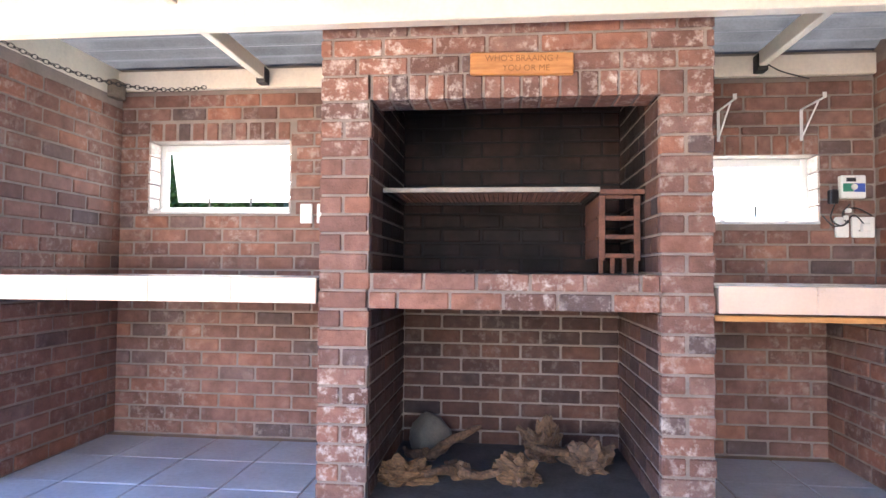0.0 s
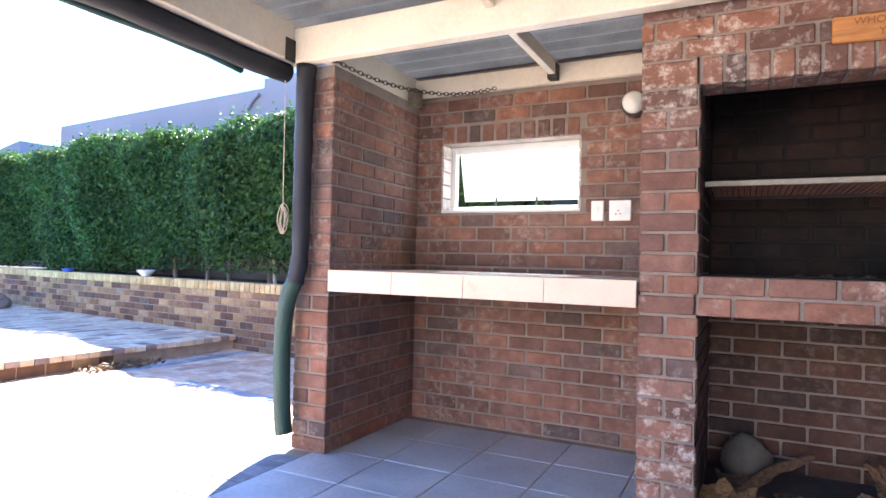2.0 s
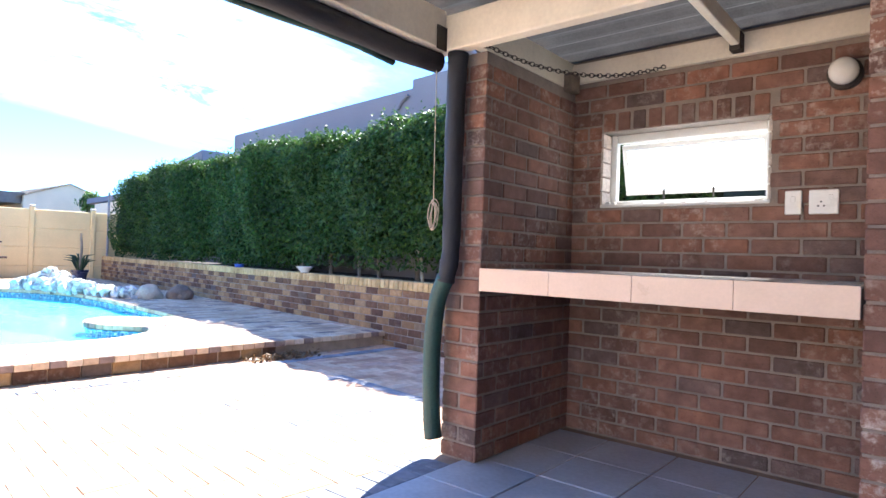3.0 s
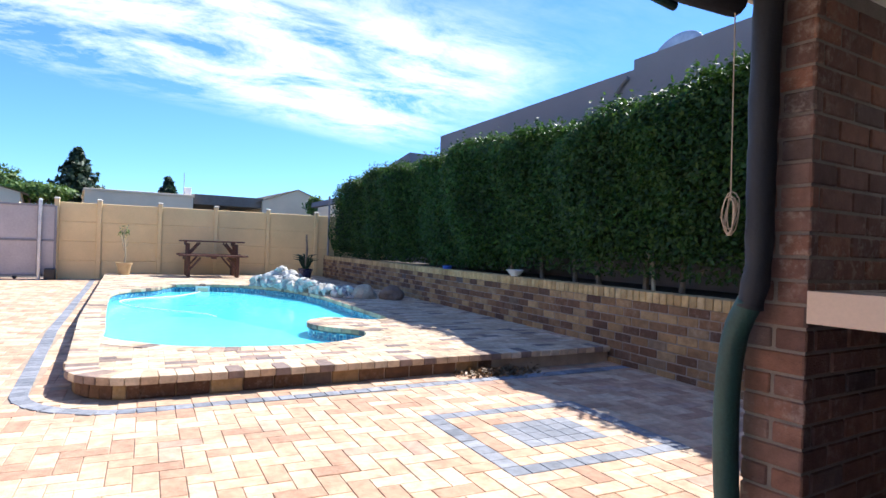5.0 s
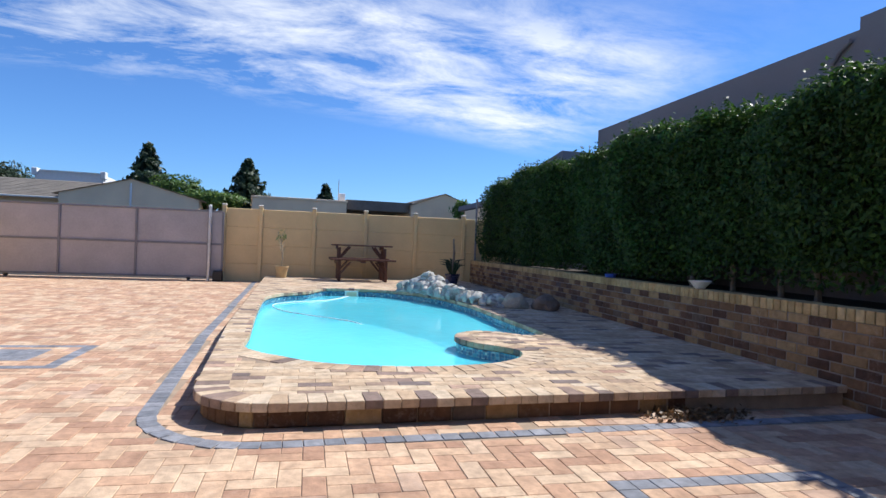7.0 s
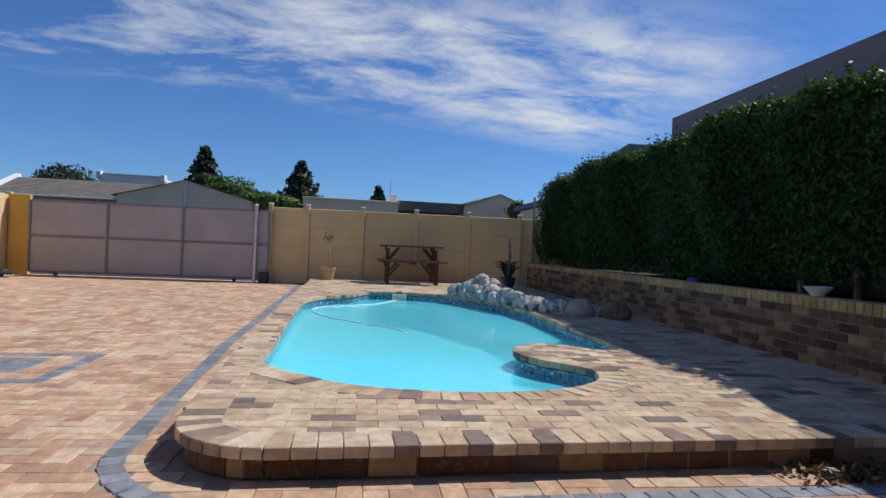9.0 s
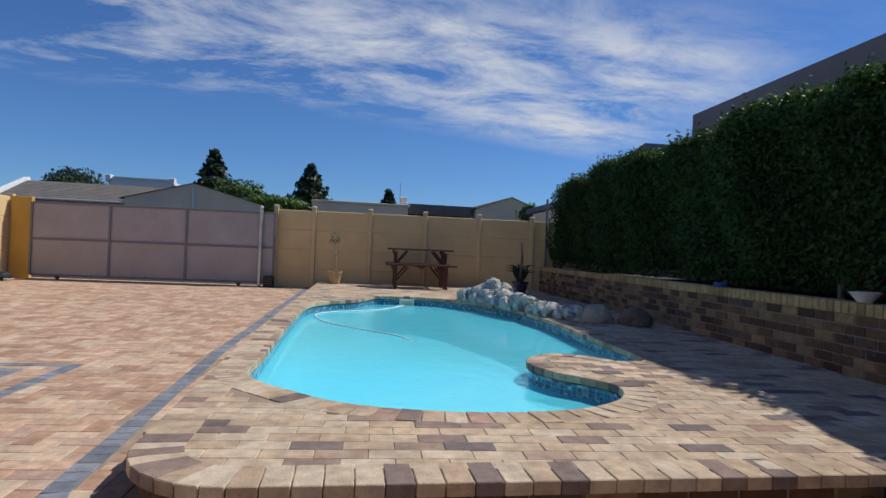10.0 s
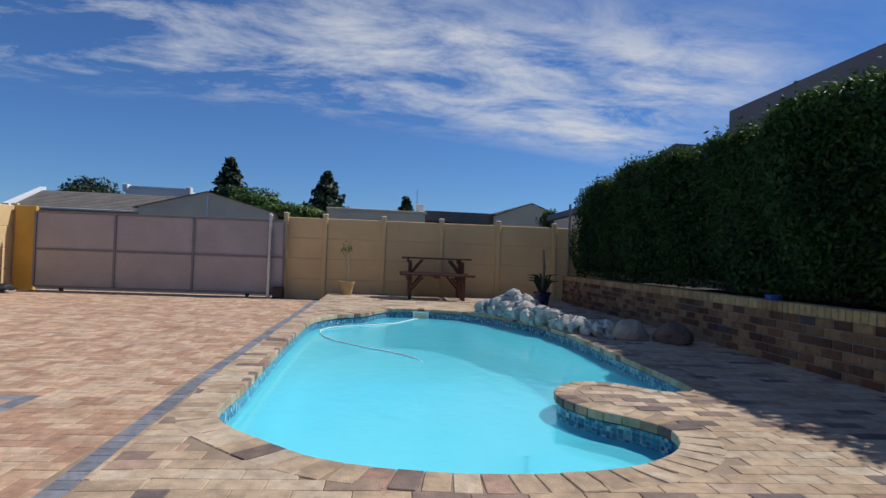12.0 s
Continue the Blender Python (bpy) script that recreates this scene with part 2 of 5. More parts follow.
leaf_hedge = foliage("glossy hedge leaf", (0.015, 0.042, 0.010), (0.050, 0.106, 0.019), 0.4)
leaf_dark = foliage("dark conifer needle", (0.016, 0.036, 0.020), (0.04, 0.07, 0.034))
leaf_bright = foliage("bright garden leaf", (0.05, 0.11, 0.02), (0.12, 0.2, 0.045))
leaf_dry = foliage("dry brown leaf", (0.10, 0.06, 0.03), (0.22, 0.14, 0.07), 0.1)
hedge_core = plain("hedge core painted dark as inner shade", (0.012, 0.022, 0.008), 1.0, vary=0.5, scale=12, fine=50, relief=1.0)


def pool_paint():
    m, n = material("pale blue pool plaster")
    k = n.noise(n.pos, 0.8, 3.0)
    n.put(n.bs.inputs["Base Color"], n.ramp(k, [(0.3, (0.55, 0.80, 0.86)), (0.7, (0.66, 0.87, 0.91))]))
    n.put(n.bs.inputs["Roughness"], 0.6)
    return m


def mosaic():
    m, n = material("blue glass mosaic")
    v = n.add("ShaderNodeTexVoronoi", Vector=n.pos, Scale=34.0)
    v.inputs["Randomness"].default_value = 0.15
    c = n.ramp(n.add("ShaderNodeSeparateColor", Color=v.outputs["Color"]).outputs[0],
               [(0.0, (0.01, 0.05, 0.13)), (0.45, (0.02, 0.13, 0.27)), (0.8, (0.04, 0.25, 0.36)), (0.96, (0.30, 0.5, 0.55))])
    edge = n.math("MULTIPLY", n.gray(v.outputs["Distance"], 0.50, 0.66), 0.5)
    n.put(n.bs.inputs["Base Color"], n.mix(edge, c, (0.30, 0.42, 0.46, 1)))
    n.put(n.bs.inputs["Roughness"], 0.15)
    return m


def water():
    m, n = material("clear pool water")
    tr = n.add("ShaderNodeBsdfTransparent", Color=(0.32, 0.86, 0.96, 1))
    gl = n.add("ShaderNodeBsdfGlossy", Color=(1, 1, 1, 1), Roughness=0.03)
    h = n.math("ADD", n.noise(n.scaled(n.pos, (1.0, 1.6, 1.0)), 3.2, 3.0), n.math("MULTIPLY", n.noise(n.pos, 11.0, 2.0), 0.3))
    b = n.add("ShaderNodeBump", Height=h, Strength=0.12, Distance=0.05)
    n.put(gl.inputs["Normal"], b.outputs[0])
    haze = n.add("ShaderNodeBsdfDiffuse", Color=(0.12, 0.62, 0.74, 1))
    cloudy = n.add("ShaderNodeMixShader", Fac=0.72)
    n.t.links.new(tr.outputs[0], cloudy.inputs[1])
    n.t.links.new(haze.outputs[0], cloudy.inputs[2])
    f = n.add("ShaderNodeFresnel", IOR=1.33)
    n.put(f.inputs["Normal"], b.outputs[0])
    mx = n.add("ShaderNodeMixShader", Fac=n.math("MULTIPLY", f.outputs[0], 0.8))
    n.t.links.new(cloudy.outputs[0], mx.inputs[1])
    n.t.links.new(gl.outputs[0], mx.inputs[2])
    n.t.links.new(mx.outputs[0], n.out.inputs[0])
    return m


def glass():
    m, n = material("dusty window glass")
    tr = n.add("ShaderNodeBsdfTransparent", Color=(0.92, 0.95, 0.95, 1))
    gl = n.add("ShaderNodeBsdfGlossy", Color=(1, 1, 1, 1), Roughness=0.05)
    df = n.add("ShaderNodeBsdfTranslucent", Color=(0.85, 0.88, 0.9, 1))
    m1 = n.add("ShaderNodeMixShader", Fac=0.45)
    n.t.links.new(tr.outputs[0], m1.inputs[1])
    n.t.links.new(df.outputs[0], m1.inputs[2])
    m2 = n.add("ShaderNodeMixShader", Fac=n.math("MULTIPLY", n.add("ShaderNodeFresnel", IOR=1.45).outputs[0], 0.7))
    n.t.links.new(m1.outputs[0], m2.inputs[1])
    n.t.links.new(gl.outputs[0], m2.inputs[2])
    n.t.links.new(m2.outputs[0], n.out.inputs[0])
    return m


plaster_pool, tile_mosaic, pool_water, window_glass = pool_paint(), mosaic(), water(), glass()

# ---------------------------------------------------------------- mesh helpers
PLACE = {}


def put(ob, m=I4, parent=None):
    """Stands ob at the world pose m, under parent if given."""
    PLACE[ob.name] = m
    if parent is not None:
        ob.parent = parent
        ob.matrix_parent_inverse = PLACE[parent.name].inverted()
        ob.matrix_basis = m
        if parent.parent is not None:
            ob.matrix_parent_inverse = PLACE[parent.name].inverted()
    else:
        ob.matrix_basis = m
    return ob


def finish(bm, name, mat, smooth=False):
    me = bpy.data.meshes.new(name)
    bmesh.ops.recalc_face_normals(bm, faces=bm.faces)
    bm.to_mesh(me)
    bm.free()
    me.materials.append(mat)
    if smooth:
        me.shade_smooth()
    return me


def part(name, bm, mat, parent=None, label="", m=None, smooth=False):
    """One mesh object, under a thing or a part."""
    me = bm if isinstance(bm, bpy.types.Mesh) else finish(bm, name, mat, smooth)
    ob = new(name, me)
    if m is None:
        m = PLACE[parent.name] if parent is not None else I4
    put(ob, m, parent)
    return tagged(ob, label)


def thing(name, label, category, m=I4, group="", kind=""):
    ob = new(name)
    ob.empty_display_size = 0.1
    put(ob, m)
    return tagged(ob, label, category, group, kind)


def box(x0, y0, z0, x1, y1, z1, bevel=0.0, bm=None, seg=1):
    b = bmesh.new()
    bmesh.ops.create_cube(b, size=1.0, matrix=Matrix.LocRotScale(((x0 + x1) / 2, (y0 + y1) / 2, (z0 + z1) / 2), None, (x1 - x0, y1 - y0, z1 - z0)))
    if bevel:
        bmesh.ops.bevel(b, geom=b.edges[:], offset=bevel, segments=seg, affect="EDGES", profile=0.5)
    return merge(bm, b)


def merge(bm, b):
    if bm is None:
        return b
    me = bpy.data.meshes.new("tmp")
    b.to_mesh(me)
    b.free()
    bm.from_mesh(me)
    bpy.data.meshes.remove(me)
    return bm


def rod(points, radius, sides=8, bm=None, caps=True):
    """A round rod through points; radius a number, or one for each point."""
    b = bm if bm is not None else bmesh.new()
    pts = [Vector(p) for p in points]
    rad = radius if isinstance(radius, (list, tuple)) else [radius] * len(pts)
    rings, ref = [], Vector((0.13, 0.37, 0.92)).normalized()
    for i, p in enumerate(pts):
        d = (pts[min(i + 1, len(pts) - 1)] - pts[max(i - 1, 0)]).normalized()
        a = d.cross(ref)
        if a.length < 1e-3:
            a = d.cross(Vector((1, 0, 0)))
        a.normalize()
        c = d.cross(a)
        rings.append([b.verts.new(p + (a * math.cos(2 * math.pi * k / sides) + c * math.sin(2 * math.pi * k / sides)) * rad[i]) for k in range(sides)])
    for r, s in zip(rings, rings[1:]):
        for k in range(sides):
            b.faces.new((r[k], r[(k + 1) % sides], s[(k + 1) % sides], s[k]))
    if caps:
        b.faces.new(rings[0][::-1])
        b.faces.new(rings[-1])
    return b


def spin(profile, sides=24, bm=None):
    """A turned shape from (radius, z) steps."""
    b = bm if bm is not None else bmesh.new()
    rings = [[b.verts.new((max(r, 1e-4) * math.cos(2 * math.pi * k / sides), max(r, 1e-4) * math.sin(2 * math.pi * k / sides), z)) for k in range(sides)] for r, z in profile]
    for r, s in zip(rings, rings[1:]):
        for k in range(sides):
            b.faces.new((r[k], r[(k + 1) % sides], s[(k + 1) % sides], s[k]))
    return b


def spline(ctrl, steps, closed=True):
    """A smooth curve through control points (Catmull-Rom)."""
    out, n = [], len(ctrl)
    for i in range(n if closed else n - 1):
        p = [Vector(ctrl[(i + k) % n] if closed else ctrl[min(max(i + k, 0), n - 1)]) for k in (-1, 0, 1, 2)]
        for s in range(steps):
            t = s / steps
            out.append(0.5 * (2 * p[1] + (p[2] - p[0]) * t + (2 * p[0] - 5 * p[1] + 4 * p[2] - p[3]) * t * t + (3 * p[1] - p[0] - 3 * p[2] + p[3]) * t ** 3))
    if not closed:
        out.append(Vector(ctrl[-1]))
    return out


BRICKS = {}


def brick_mesh(l, d, h, mat, edge=0.005):
    key = (round(l, 2), round(d, 3), round(h, 3), mat.name)
    if key not in BRICKS:
        BRICKS[key] = finish(box(-l / 2, -d / 2, -h / 2, l / 2, d / 2, h / 2, edge), "brick", mat)
    return BRICKS[key]


def turn(origin, along, out):
    """A pose whose x runs along a wall, whose y points out of its face."""
    a, o = Vector(along).normalized(), Vector(out).normalized()
    m = Matrix((a, o, a.cross(o))).transposed().to_4x4()
    m.translation = Vector(origin)
    return m


rng = random.Random(7)


def cut(spans, holes):
    for a, b in holes:
        spans = [s for x, y in spans for s in ((x, min(y, a)), (max(x, b), y)) if s[1] - s[0] > 0.025]
    return spans


def lay(parent, mat, m, length, rows, holes=(), base=0, course=0.0855, brick=0.222, joint=0.012, d=0.05, limit=10 ** 6, shift=0.0, name="brick"):
    """Courses of stretchers, each brick an object on its wall. m: pose at the foot of the wall, x along it, y out of it.
    holes: (x0, x1, z0, z1). Past limit the bricks are joined into one mesh."""
    sgn = 1 if m.to_3x3().determinant() > 0 else -1
    zdir = Vector((0, 0, 1))
    along, out, org = m.to_3x3() @ Vector((1, 0, 0)), m.to_3x3() @ Vector((0, 1, 0)), m.translation
    count, rest = 0, bmesh.new()
    for r in range(base, rows):
        z0, z1 = r * course, (r + 1) * course
        gaps = [(a, b) for a, b, c, e in holes if c < z1 - 0.02 and e > z0 + 0.02]
        x = -((r % 2) * (brick + joint) / 2 + shift) % (brick + joint) - (brick + joint)
        while x < length:
            for a, b in cut([(max(x, 0), min(x + brick, length))] if min(x + brick, length) - max(x, 0) > 0.025 else [], gaps):
                l = round(b - a, 2)
                place = org + along * ((a + b) / 2) + zdir * ((z0 + z1) / 2) + out * (-d / 2 + rng.uniform(-0.002, 0.002))
                a2 = along if sgn > 0 else -along
                mm = Matrix((a2, out, zdir)).transposed().to_4x4()
                if Vector(a2).cross(out).z < 0:
                    mm = Matrix((-a2, out, zdir)).transposed().to_4x4()
                mm.translation = place
                mm = mm @ Matrix.Rotation(rng.uniform(-0.006, 0.006), 4, "Y")
                count += 1
                me = brick_mesh(l, d, course - joint, mat)
                if count <= limit:
                    put(new(name, me), mm, parent)
                else:
                    tmp = me.copy()
                    tmp.transform(PLACE[parent.name].inverted() @ mm)
                    rest.from_mesh(tmp)
                    bpy.data.meshes.remove(tmp)
            x += brick + joint
    if len(rest.verts):
        tagged(part("bricks_beyond", rest, mat, parent), kind="stuff")
    else:
        rest.free()


def slab(name, label, mat, *dims, bevel=0.0, m=I4, category=""):
    return tagged(part(name, box(*dims, bevel), mat, m=m), label, category or name.split("_")[0], kind="structure")


# ---------------------------------------------------------------- braai room: structure
FRONT, BACK = 2.80, 3.76          # face of the chimney and pillar, face of the back wall
PIL0, PIL1 = -2.32, -2.09         # side wall
CH0, CH1, CH2, CH3 = -0.485, -0.25, 1.01, 1.24   # chimney piers
RIGHT = 2.42
C = 0.0855
WL = (-1.91, -0.975, 16.25 * C, 21.5 * C)
WR = (1.27, 2.13, 15.5 * C, 20 * C)

floor = slab("floor", "blue-grey tiled patio floor with dark grout", grout, -2.32, -1.25, -0.15, 2.7, BACK + 0.1, -0.006)
tile_me = finish(box(-0.197, -0.197, -0.02, 0.197, 0.197, 0.0, 0.004), "tile", floor_tile)
for i in range(12):
    for j in range(12):
        put(new("tile", tile_me), pose(-1.98 + 0.4 * i, 3.5 - 0.4 * j, rng.uniform(-0.0008, 0.0008)), floor)
edge_me = finish(box(-0.10, -0.052, -0.05, 0.10, 0.052, 0.0, 0.005), "edge_brick", paver_blue)
for j in range(36):
    put(new("edge_brick", edge_me), pose(-2.275, 2.66 - 0.108 * j, 0.0, 0, 0, 0), floor)


def core(name, label, boxes, mat=mortar):
    b = None
    for d in boxes:
        b = box(*d, bm=b)
    return tagged(part(name, b, mat), label, "wall", kind="structure")


P = 0.008   # how far bricks stand proud of the mortar
T = BACK + 0.23
wall_back = core("wall_back", "red face brick back wall with pale mortar joints", [
    (PIL0 + 0.01, BACK + P, -0.1, WL[0], T, 2.34), (WL[0], BACK + P, -0.1, WL[1], T, WL[2]), (WL[0], BACK + P, WL[3], WL[1], T, 2.34),
    (WL[1], BACK + P, -0.1, WR[0], T, 2.34), (WR[0], BACK + P, -0.1, WR[1], T, WR[2]), (WR[0], BACK + P, WR[3], WR[1], T, 2.34), (WR[1], BACK + P, -0.1, RIGHT + 0.2, T, 2.34)])
wall_left = core("wall_left", "red face brick side wall with an unseen light-blocking extension ending in a pillar", [(PIL0 + P, FRONT + P, -0.1, PIL1 - P, BACK + 0.005, 24.7 * C)])
# the unseen stretch down to y=-6.5 is added to dim the right side
wall_right = core("wall_right", "red face brick side wall with an unseen light-blocking extension", [(RIGHT + P, -6.5, -0.1, RIGHT + 0.23, BACK + 0.005, 2.5)])
wall_low = core("wall_support", "low red brick wall carrying the counter", [(2.15 + P, FRONT + 0.1, -0.1, RIGHT + 0.007, BACK + 0.005, 0.865)])
# added out of view: a pale wall throwing sunlight back into the braai room
wall_rear = tagged(part("wall_rear", box(-6.0, -6.75, -0.1, 6.0, -6.5, 3.2), house_light), "unseen cream wall added across the yard to bounce sunlight", "wall", kind="structure")

# chimney: piers, hearth slab, lintel and hood
chimney = core("chimney", "red face brick built-in braai chimney with lime bloom", [
    (CH0 + P, FRONT + P, -0.1, CH1 - P, BACK + 0.005, 3.0), (CH2 + P, FRONT + P, -0.1, CH3 - P, BACK + 0.005, 3.0),
    (CH1 - 0.02, FRONT + P, 21 * C + P, CH2 + 0.02, FRONT + 0.20, 3.0), (CH1 - 0.02, FRONT + P, 10 * C + P, CH2 + 0.02, BACK + 0.005, 12 * C - P)])
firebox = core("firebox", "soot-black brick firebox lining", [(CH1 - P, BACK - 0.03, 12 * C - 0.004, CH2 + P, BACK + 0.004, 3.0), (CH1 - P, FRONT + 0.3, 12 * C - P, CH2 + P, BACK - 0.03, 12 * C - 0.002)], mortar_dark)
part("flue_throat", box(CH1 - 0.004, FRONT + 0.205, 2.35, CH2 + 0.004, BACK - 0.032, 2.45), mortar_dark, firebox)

lay(wall_back, brick_red, turn((PIL1 - 0.02, BACK, 0), (1, 0, 0), (0, -1, 0)), CH0 - PIL1 + 0.02, 25, [(WL[0] - PIL1 + 0.02, WL[1] - PIL1 + 0.02, WL[2], 23 * C)])
lay(wall_back, brick_red, turn((CH3, BACK, 0), (1, 0, 0), (0, -1, 0)), RIGHT - CH3, 25, [(WR[0] - CH3, WR[1] - CH3, WR[2], 22 * C)], shift=0.1)
for w0, w1, zz in ((WL[0], WL[1], WL[3]), (WR[0], WR[1], WR[3])):
    k = int((w1 - w0) / 0.0855)
    for i in range(k):
        put(new("soldier_brick", brick_mesh(0.0735, 0.05, 0.108, brick_red)), pose(w0 + (i + 0.5) * (w1 - w0) / k, BACK + 0.025, zz + 0.058), wall_back)
    strip = (22.95 if zz > 1.75 else 21.95) * C - zz - 0.118
    for i in range(4 if strip > 0.02 else 0):
        l = (w1 - w0) / 4
        put(new("brick", brick_mesh(l - 0.012, 0.05, strip - 0.006, brick_red)), pose(w0 + (i + 0.5) * l, BACK + 0.025, zz + 0.118 + strip / 2), wall_back)
lay(wall_left, brick_red, turn((PIL1, FRONT, 0), (0, 1, 0), (1, 0, 0)), BACK - FRONT, 24, shift=0.05)
lay(wall_left, brick_red, turn((PIL0, FRONT, 0), (1, 0, 0), (0, -1, 0)), PIL1 - PIL0, 24)
lay(wall_left, brick_red, turn((PIL0, FRONT, 0), (0, 1, 0), (-1, 0, 0)), BACK - FRONT + 0.2, 24, shift=0.1)
lay(wall_right, brick_red, turn((RIGHT, 1.4, 0), (0, 1, 0), (-1, 0, 0)), BACK - 1.4, 26)
lay(wall_low, brick_red, turn((2.15, FRONT + 0.1, 0), (0, 1, 0), (-1, 0, 0)), BACK - FRONT - 0.1, 10)
lay(wall_low, brick_red, turn((2.15, FRONT + 0.1, 0), (1, 0, 0), (0, -1, 0)), RIGHT - 2.15, 10)
lay(chimney, brick_chimney, turn((CH0, FRONT, 0), (1, 0, 0), (0, -1, 0)), CH1 - CH0, 21)
lay(chimney, brick_chimney, turn((CH0, FRONT, 21 * C), (1, 0, 0), (0, -1, 0)), CH1 - CH0, 1, course=0.1155)
lay(chimney, brick_chimney, turn((CH2, FRONT, 21 * C), (1, 0, 0), (0, -1, 0)), CH3 - CH2, 1, course=0.1155, shift=0.117)
lay(chimney, brick_chimney, turn((CH2, FRONT, 0), (1, 0, 0), (0, -1, 0)), CH3 - CH2, 21, shift=0.117)
lay(chimney, brick_chimney, turn((CH1, FRONT - 0.004, 0), (1, 0, 0), (0, -1, 0)), CH2 - CH1, 12, base=10, shift=0.1, d=0.11)
lay(chimney, brick_chimney, turn((CH0, FRONT, 21 * C + 0.1155), (1, 0, 0), (0, -1, 0)), CH3 - CH0, 8, shift=0.06)
for i in range(15):
    put(new("soldier_brick", brick_mesh(0.0735, 0.19, 0.11, brick_chimney)), pose(CH1 + (i + 0.5) * (CH2 - CH1) / 15, FRONT + 0.095, 21 * C + 0.058), chimney)
# inner faces; the wood store's shade is painted into its brick colour
lay(chimney, brick_smoked_shaded, turn((CH2, FRONT + 0.06, 0), (0, 1, 0), (-1, 0, 0)), BACK - FRONT - 0.06, 10, shift=0.12)
lay(chimney, brick_smoked_shaded, turn((CH1, FRONT + 0.06, 0), (0, 1, 0), (1, 0, 0)), BACK - FRONT - 0.06, 10, shift=0.12)
lay(wall_back, brick_smoked_shaded, turn((CH1, BACK, 0), (1, 0, 0), (0, -1, 0)), CH2 - CH1, 10)
lay(firebox, brick_soot, turn((CH1, BACK - 0.04, 0), (1, 0, 0), (0, -1, 0)), CH2 - CH1, 26, base=12)
lay(firebox, brick_soot, turn((CH1, FRONT + 0.30, 0), (0, 1, 0), (1, 0, 0)), BACK - FRONT - 0.34, 26, base=12)
lay(firebox, brick_soot, turn((CH2, FRONT + 0.30, 0), (0, 1, 0), (-1, 0, 0)), BACK - FRONT - 0.34, 26, base=12)
lay(chimney, brick_smoked_shaded, turn((CH2, FRONT + 0.06, 0), (0, 1, 0), (-1, 0, 0)), 0.24, 22, base=12)
lay(chimney, brick_smoked_shaded, turn((CH1, FRONT + 0.06, 0), (0, 1, 0), (1, 0, 0)), 0.24, 22, base=12)
slab("hearth_floor", "ash-grey concrete floor of the wood store", ash, CH1 - 0.004, FRONT + 0.02, -0.004, CH2 + 0.004, BACK + 0.004, 0.012, category="floor")

# timber and roof
ROOF0, ROOF1 = 2.56, 2.30


def roof_z(y):
    return ROOF1 + (BACK + 0.2 - y) * (ROOF0 - ROOF1) / 6.0


beam = tagged(part("beam", box(PIL0 - 0.02, FRONT - 0.125, 2.105, RIGHT, FRONT - 0.05, 2.29, 0.006), white_wood), "cream painted timber beam across the braai front", "beam", kind="structure")
beam_side = tagged(part("beam", box(PIL0 - 0.02, -1.15, 2.105, PIL0 + 0.055, FRONT - 0.127, 2.31, 0.006), white_wood), "cream painted timber beam over the open patio side", "beam", kind="structure")
plate = tagged(part("beam", box(PIL1 - 0.06, FRONT - 0.045, 24.75 * C, PIL1 - 0.01, BACK - 0.002, 2.29, 0.004), white_wood), "cream painted wall plate on the side wall", "beam", kind="structure")
plate_b = tagged(part("beam", box(PIL1 - 0.01, BACK - 0.045, 25 * C + 0.02, CH0 - 0.004, BACK - 0.002, 2.275, 0.004), white_wood), "cream painted wall plate on the back wall", "beam", kind="structure")
plate_c = tagged(part("beam", box(CH3 + 0.004, BACK - 0.045, 25 * C + 0.02, RIGHT - 0.004, BACK - 0.002, 2.275, 0.004), white_wood), "cream painted wall plate on the back wall", "beam", kind="structure")
part("plate_block", box(PIL1 - 0.005, BACK - 0.16, 25 * C - 0.05, PIL1 + 0.05, BACK - 0.05, 25 * C + 0.06, 0.004), bark, plate_b)
part("beam_bracket", box(PIL0 + 0.056, FRONT - 0.20, 2.10, PIL0 + 0.062, FRONT - 0.126, 2.22), dark_iron, beam_side)
for rx in (-1.13, 1.78):
    raf = tagged(part("rafter", box(rx - 0.022, FRONT - 0.045, 2.19, rx + 0.022, BACK - 0.05, 2.275, 0.004), white_wood), "cream painted timber rafter", "rafter", kind="structure")
    part("hanger", box(rx - 0.028, BACK - 0.12, 2.165, rx + 0.028, BACK - 0.049, 2.262, 0.003), dark_iron, raf)
for rx in (-1.13, 0.4, 1.78):
    tagged(part("rafter", box(rx - 0.022, -1.15, 2.21, rx + 0.022, FRONT - 0.13, 2.30, 0.004), white_wood), "cream painted timber rafter", "rafter", kind="structure")


def corrugated():
    bm = bmesh.new()
    ys = np.arange(-1.3, BACK + 0.25, 0.02)
    cols = []
    for x in (PIL0 - 0.22, 2.7):
        cols.append([bm.verts.new((x, y, 0.012 + roof_z(y) + 0.016 * math.sin(2 * math.pi * y / 0.152))) for y in ys])
    for k in range(len(ys) - 1):
        bm.faces.new((cols[0][k], cols[1][k], cols[1][k + 1], cols[0][k + 1]))
    bmesh.ops.solidify(bm, geom=bm.faces[:], thickness=-0.004)
    return bm


ceiling = tagged(part("ceiling", corrugated(), iron_sheet), "weathered corrugated iron roof sheeting", "roof", kind="structure")
fascia = tagged(part("roof_trim", box(PIL0 - 0.26, -1.3, 2.25, PIL0 - 0.235, BACK + 0.2, 2.60, 0.003), white_wood), "cream fascia board on the roof edge", "trim", kind="structure")

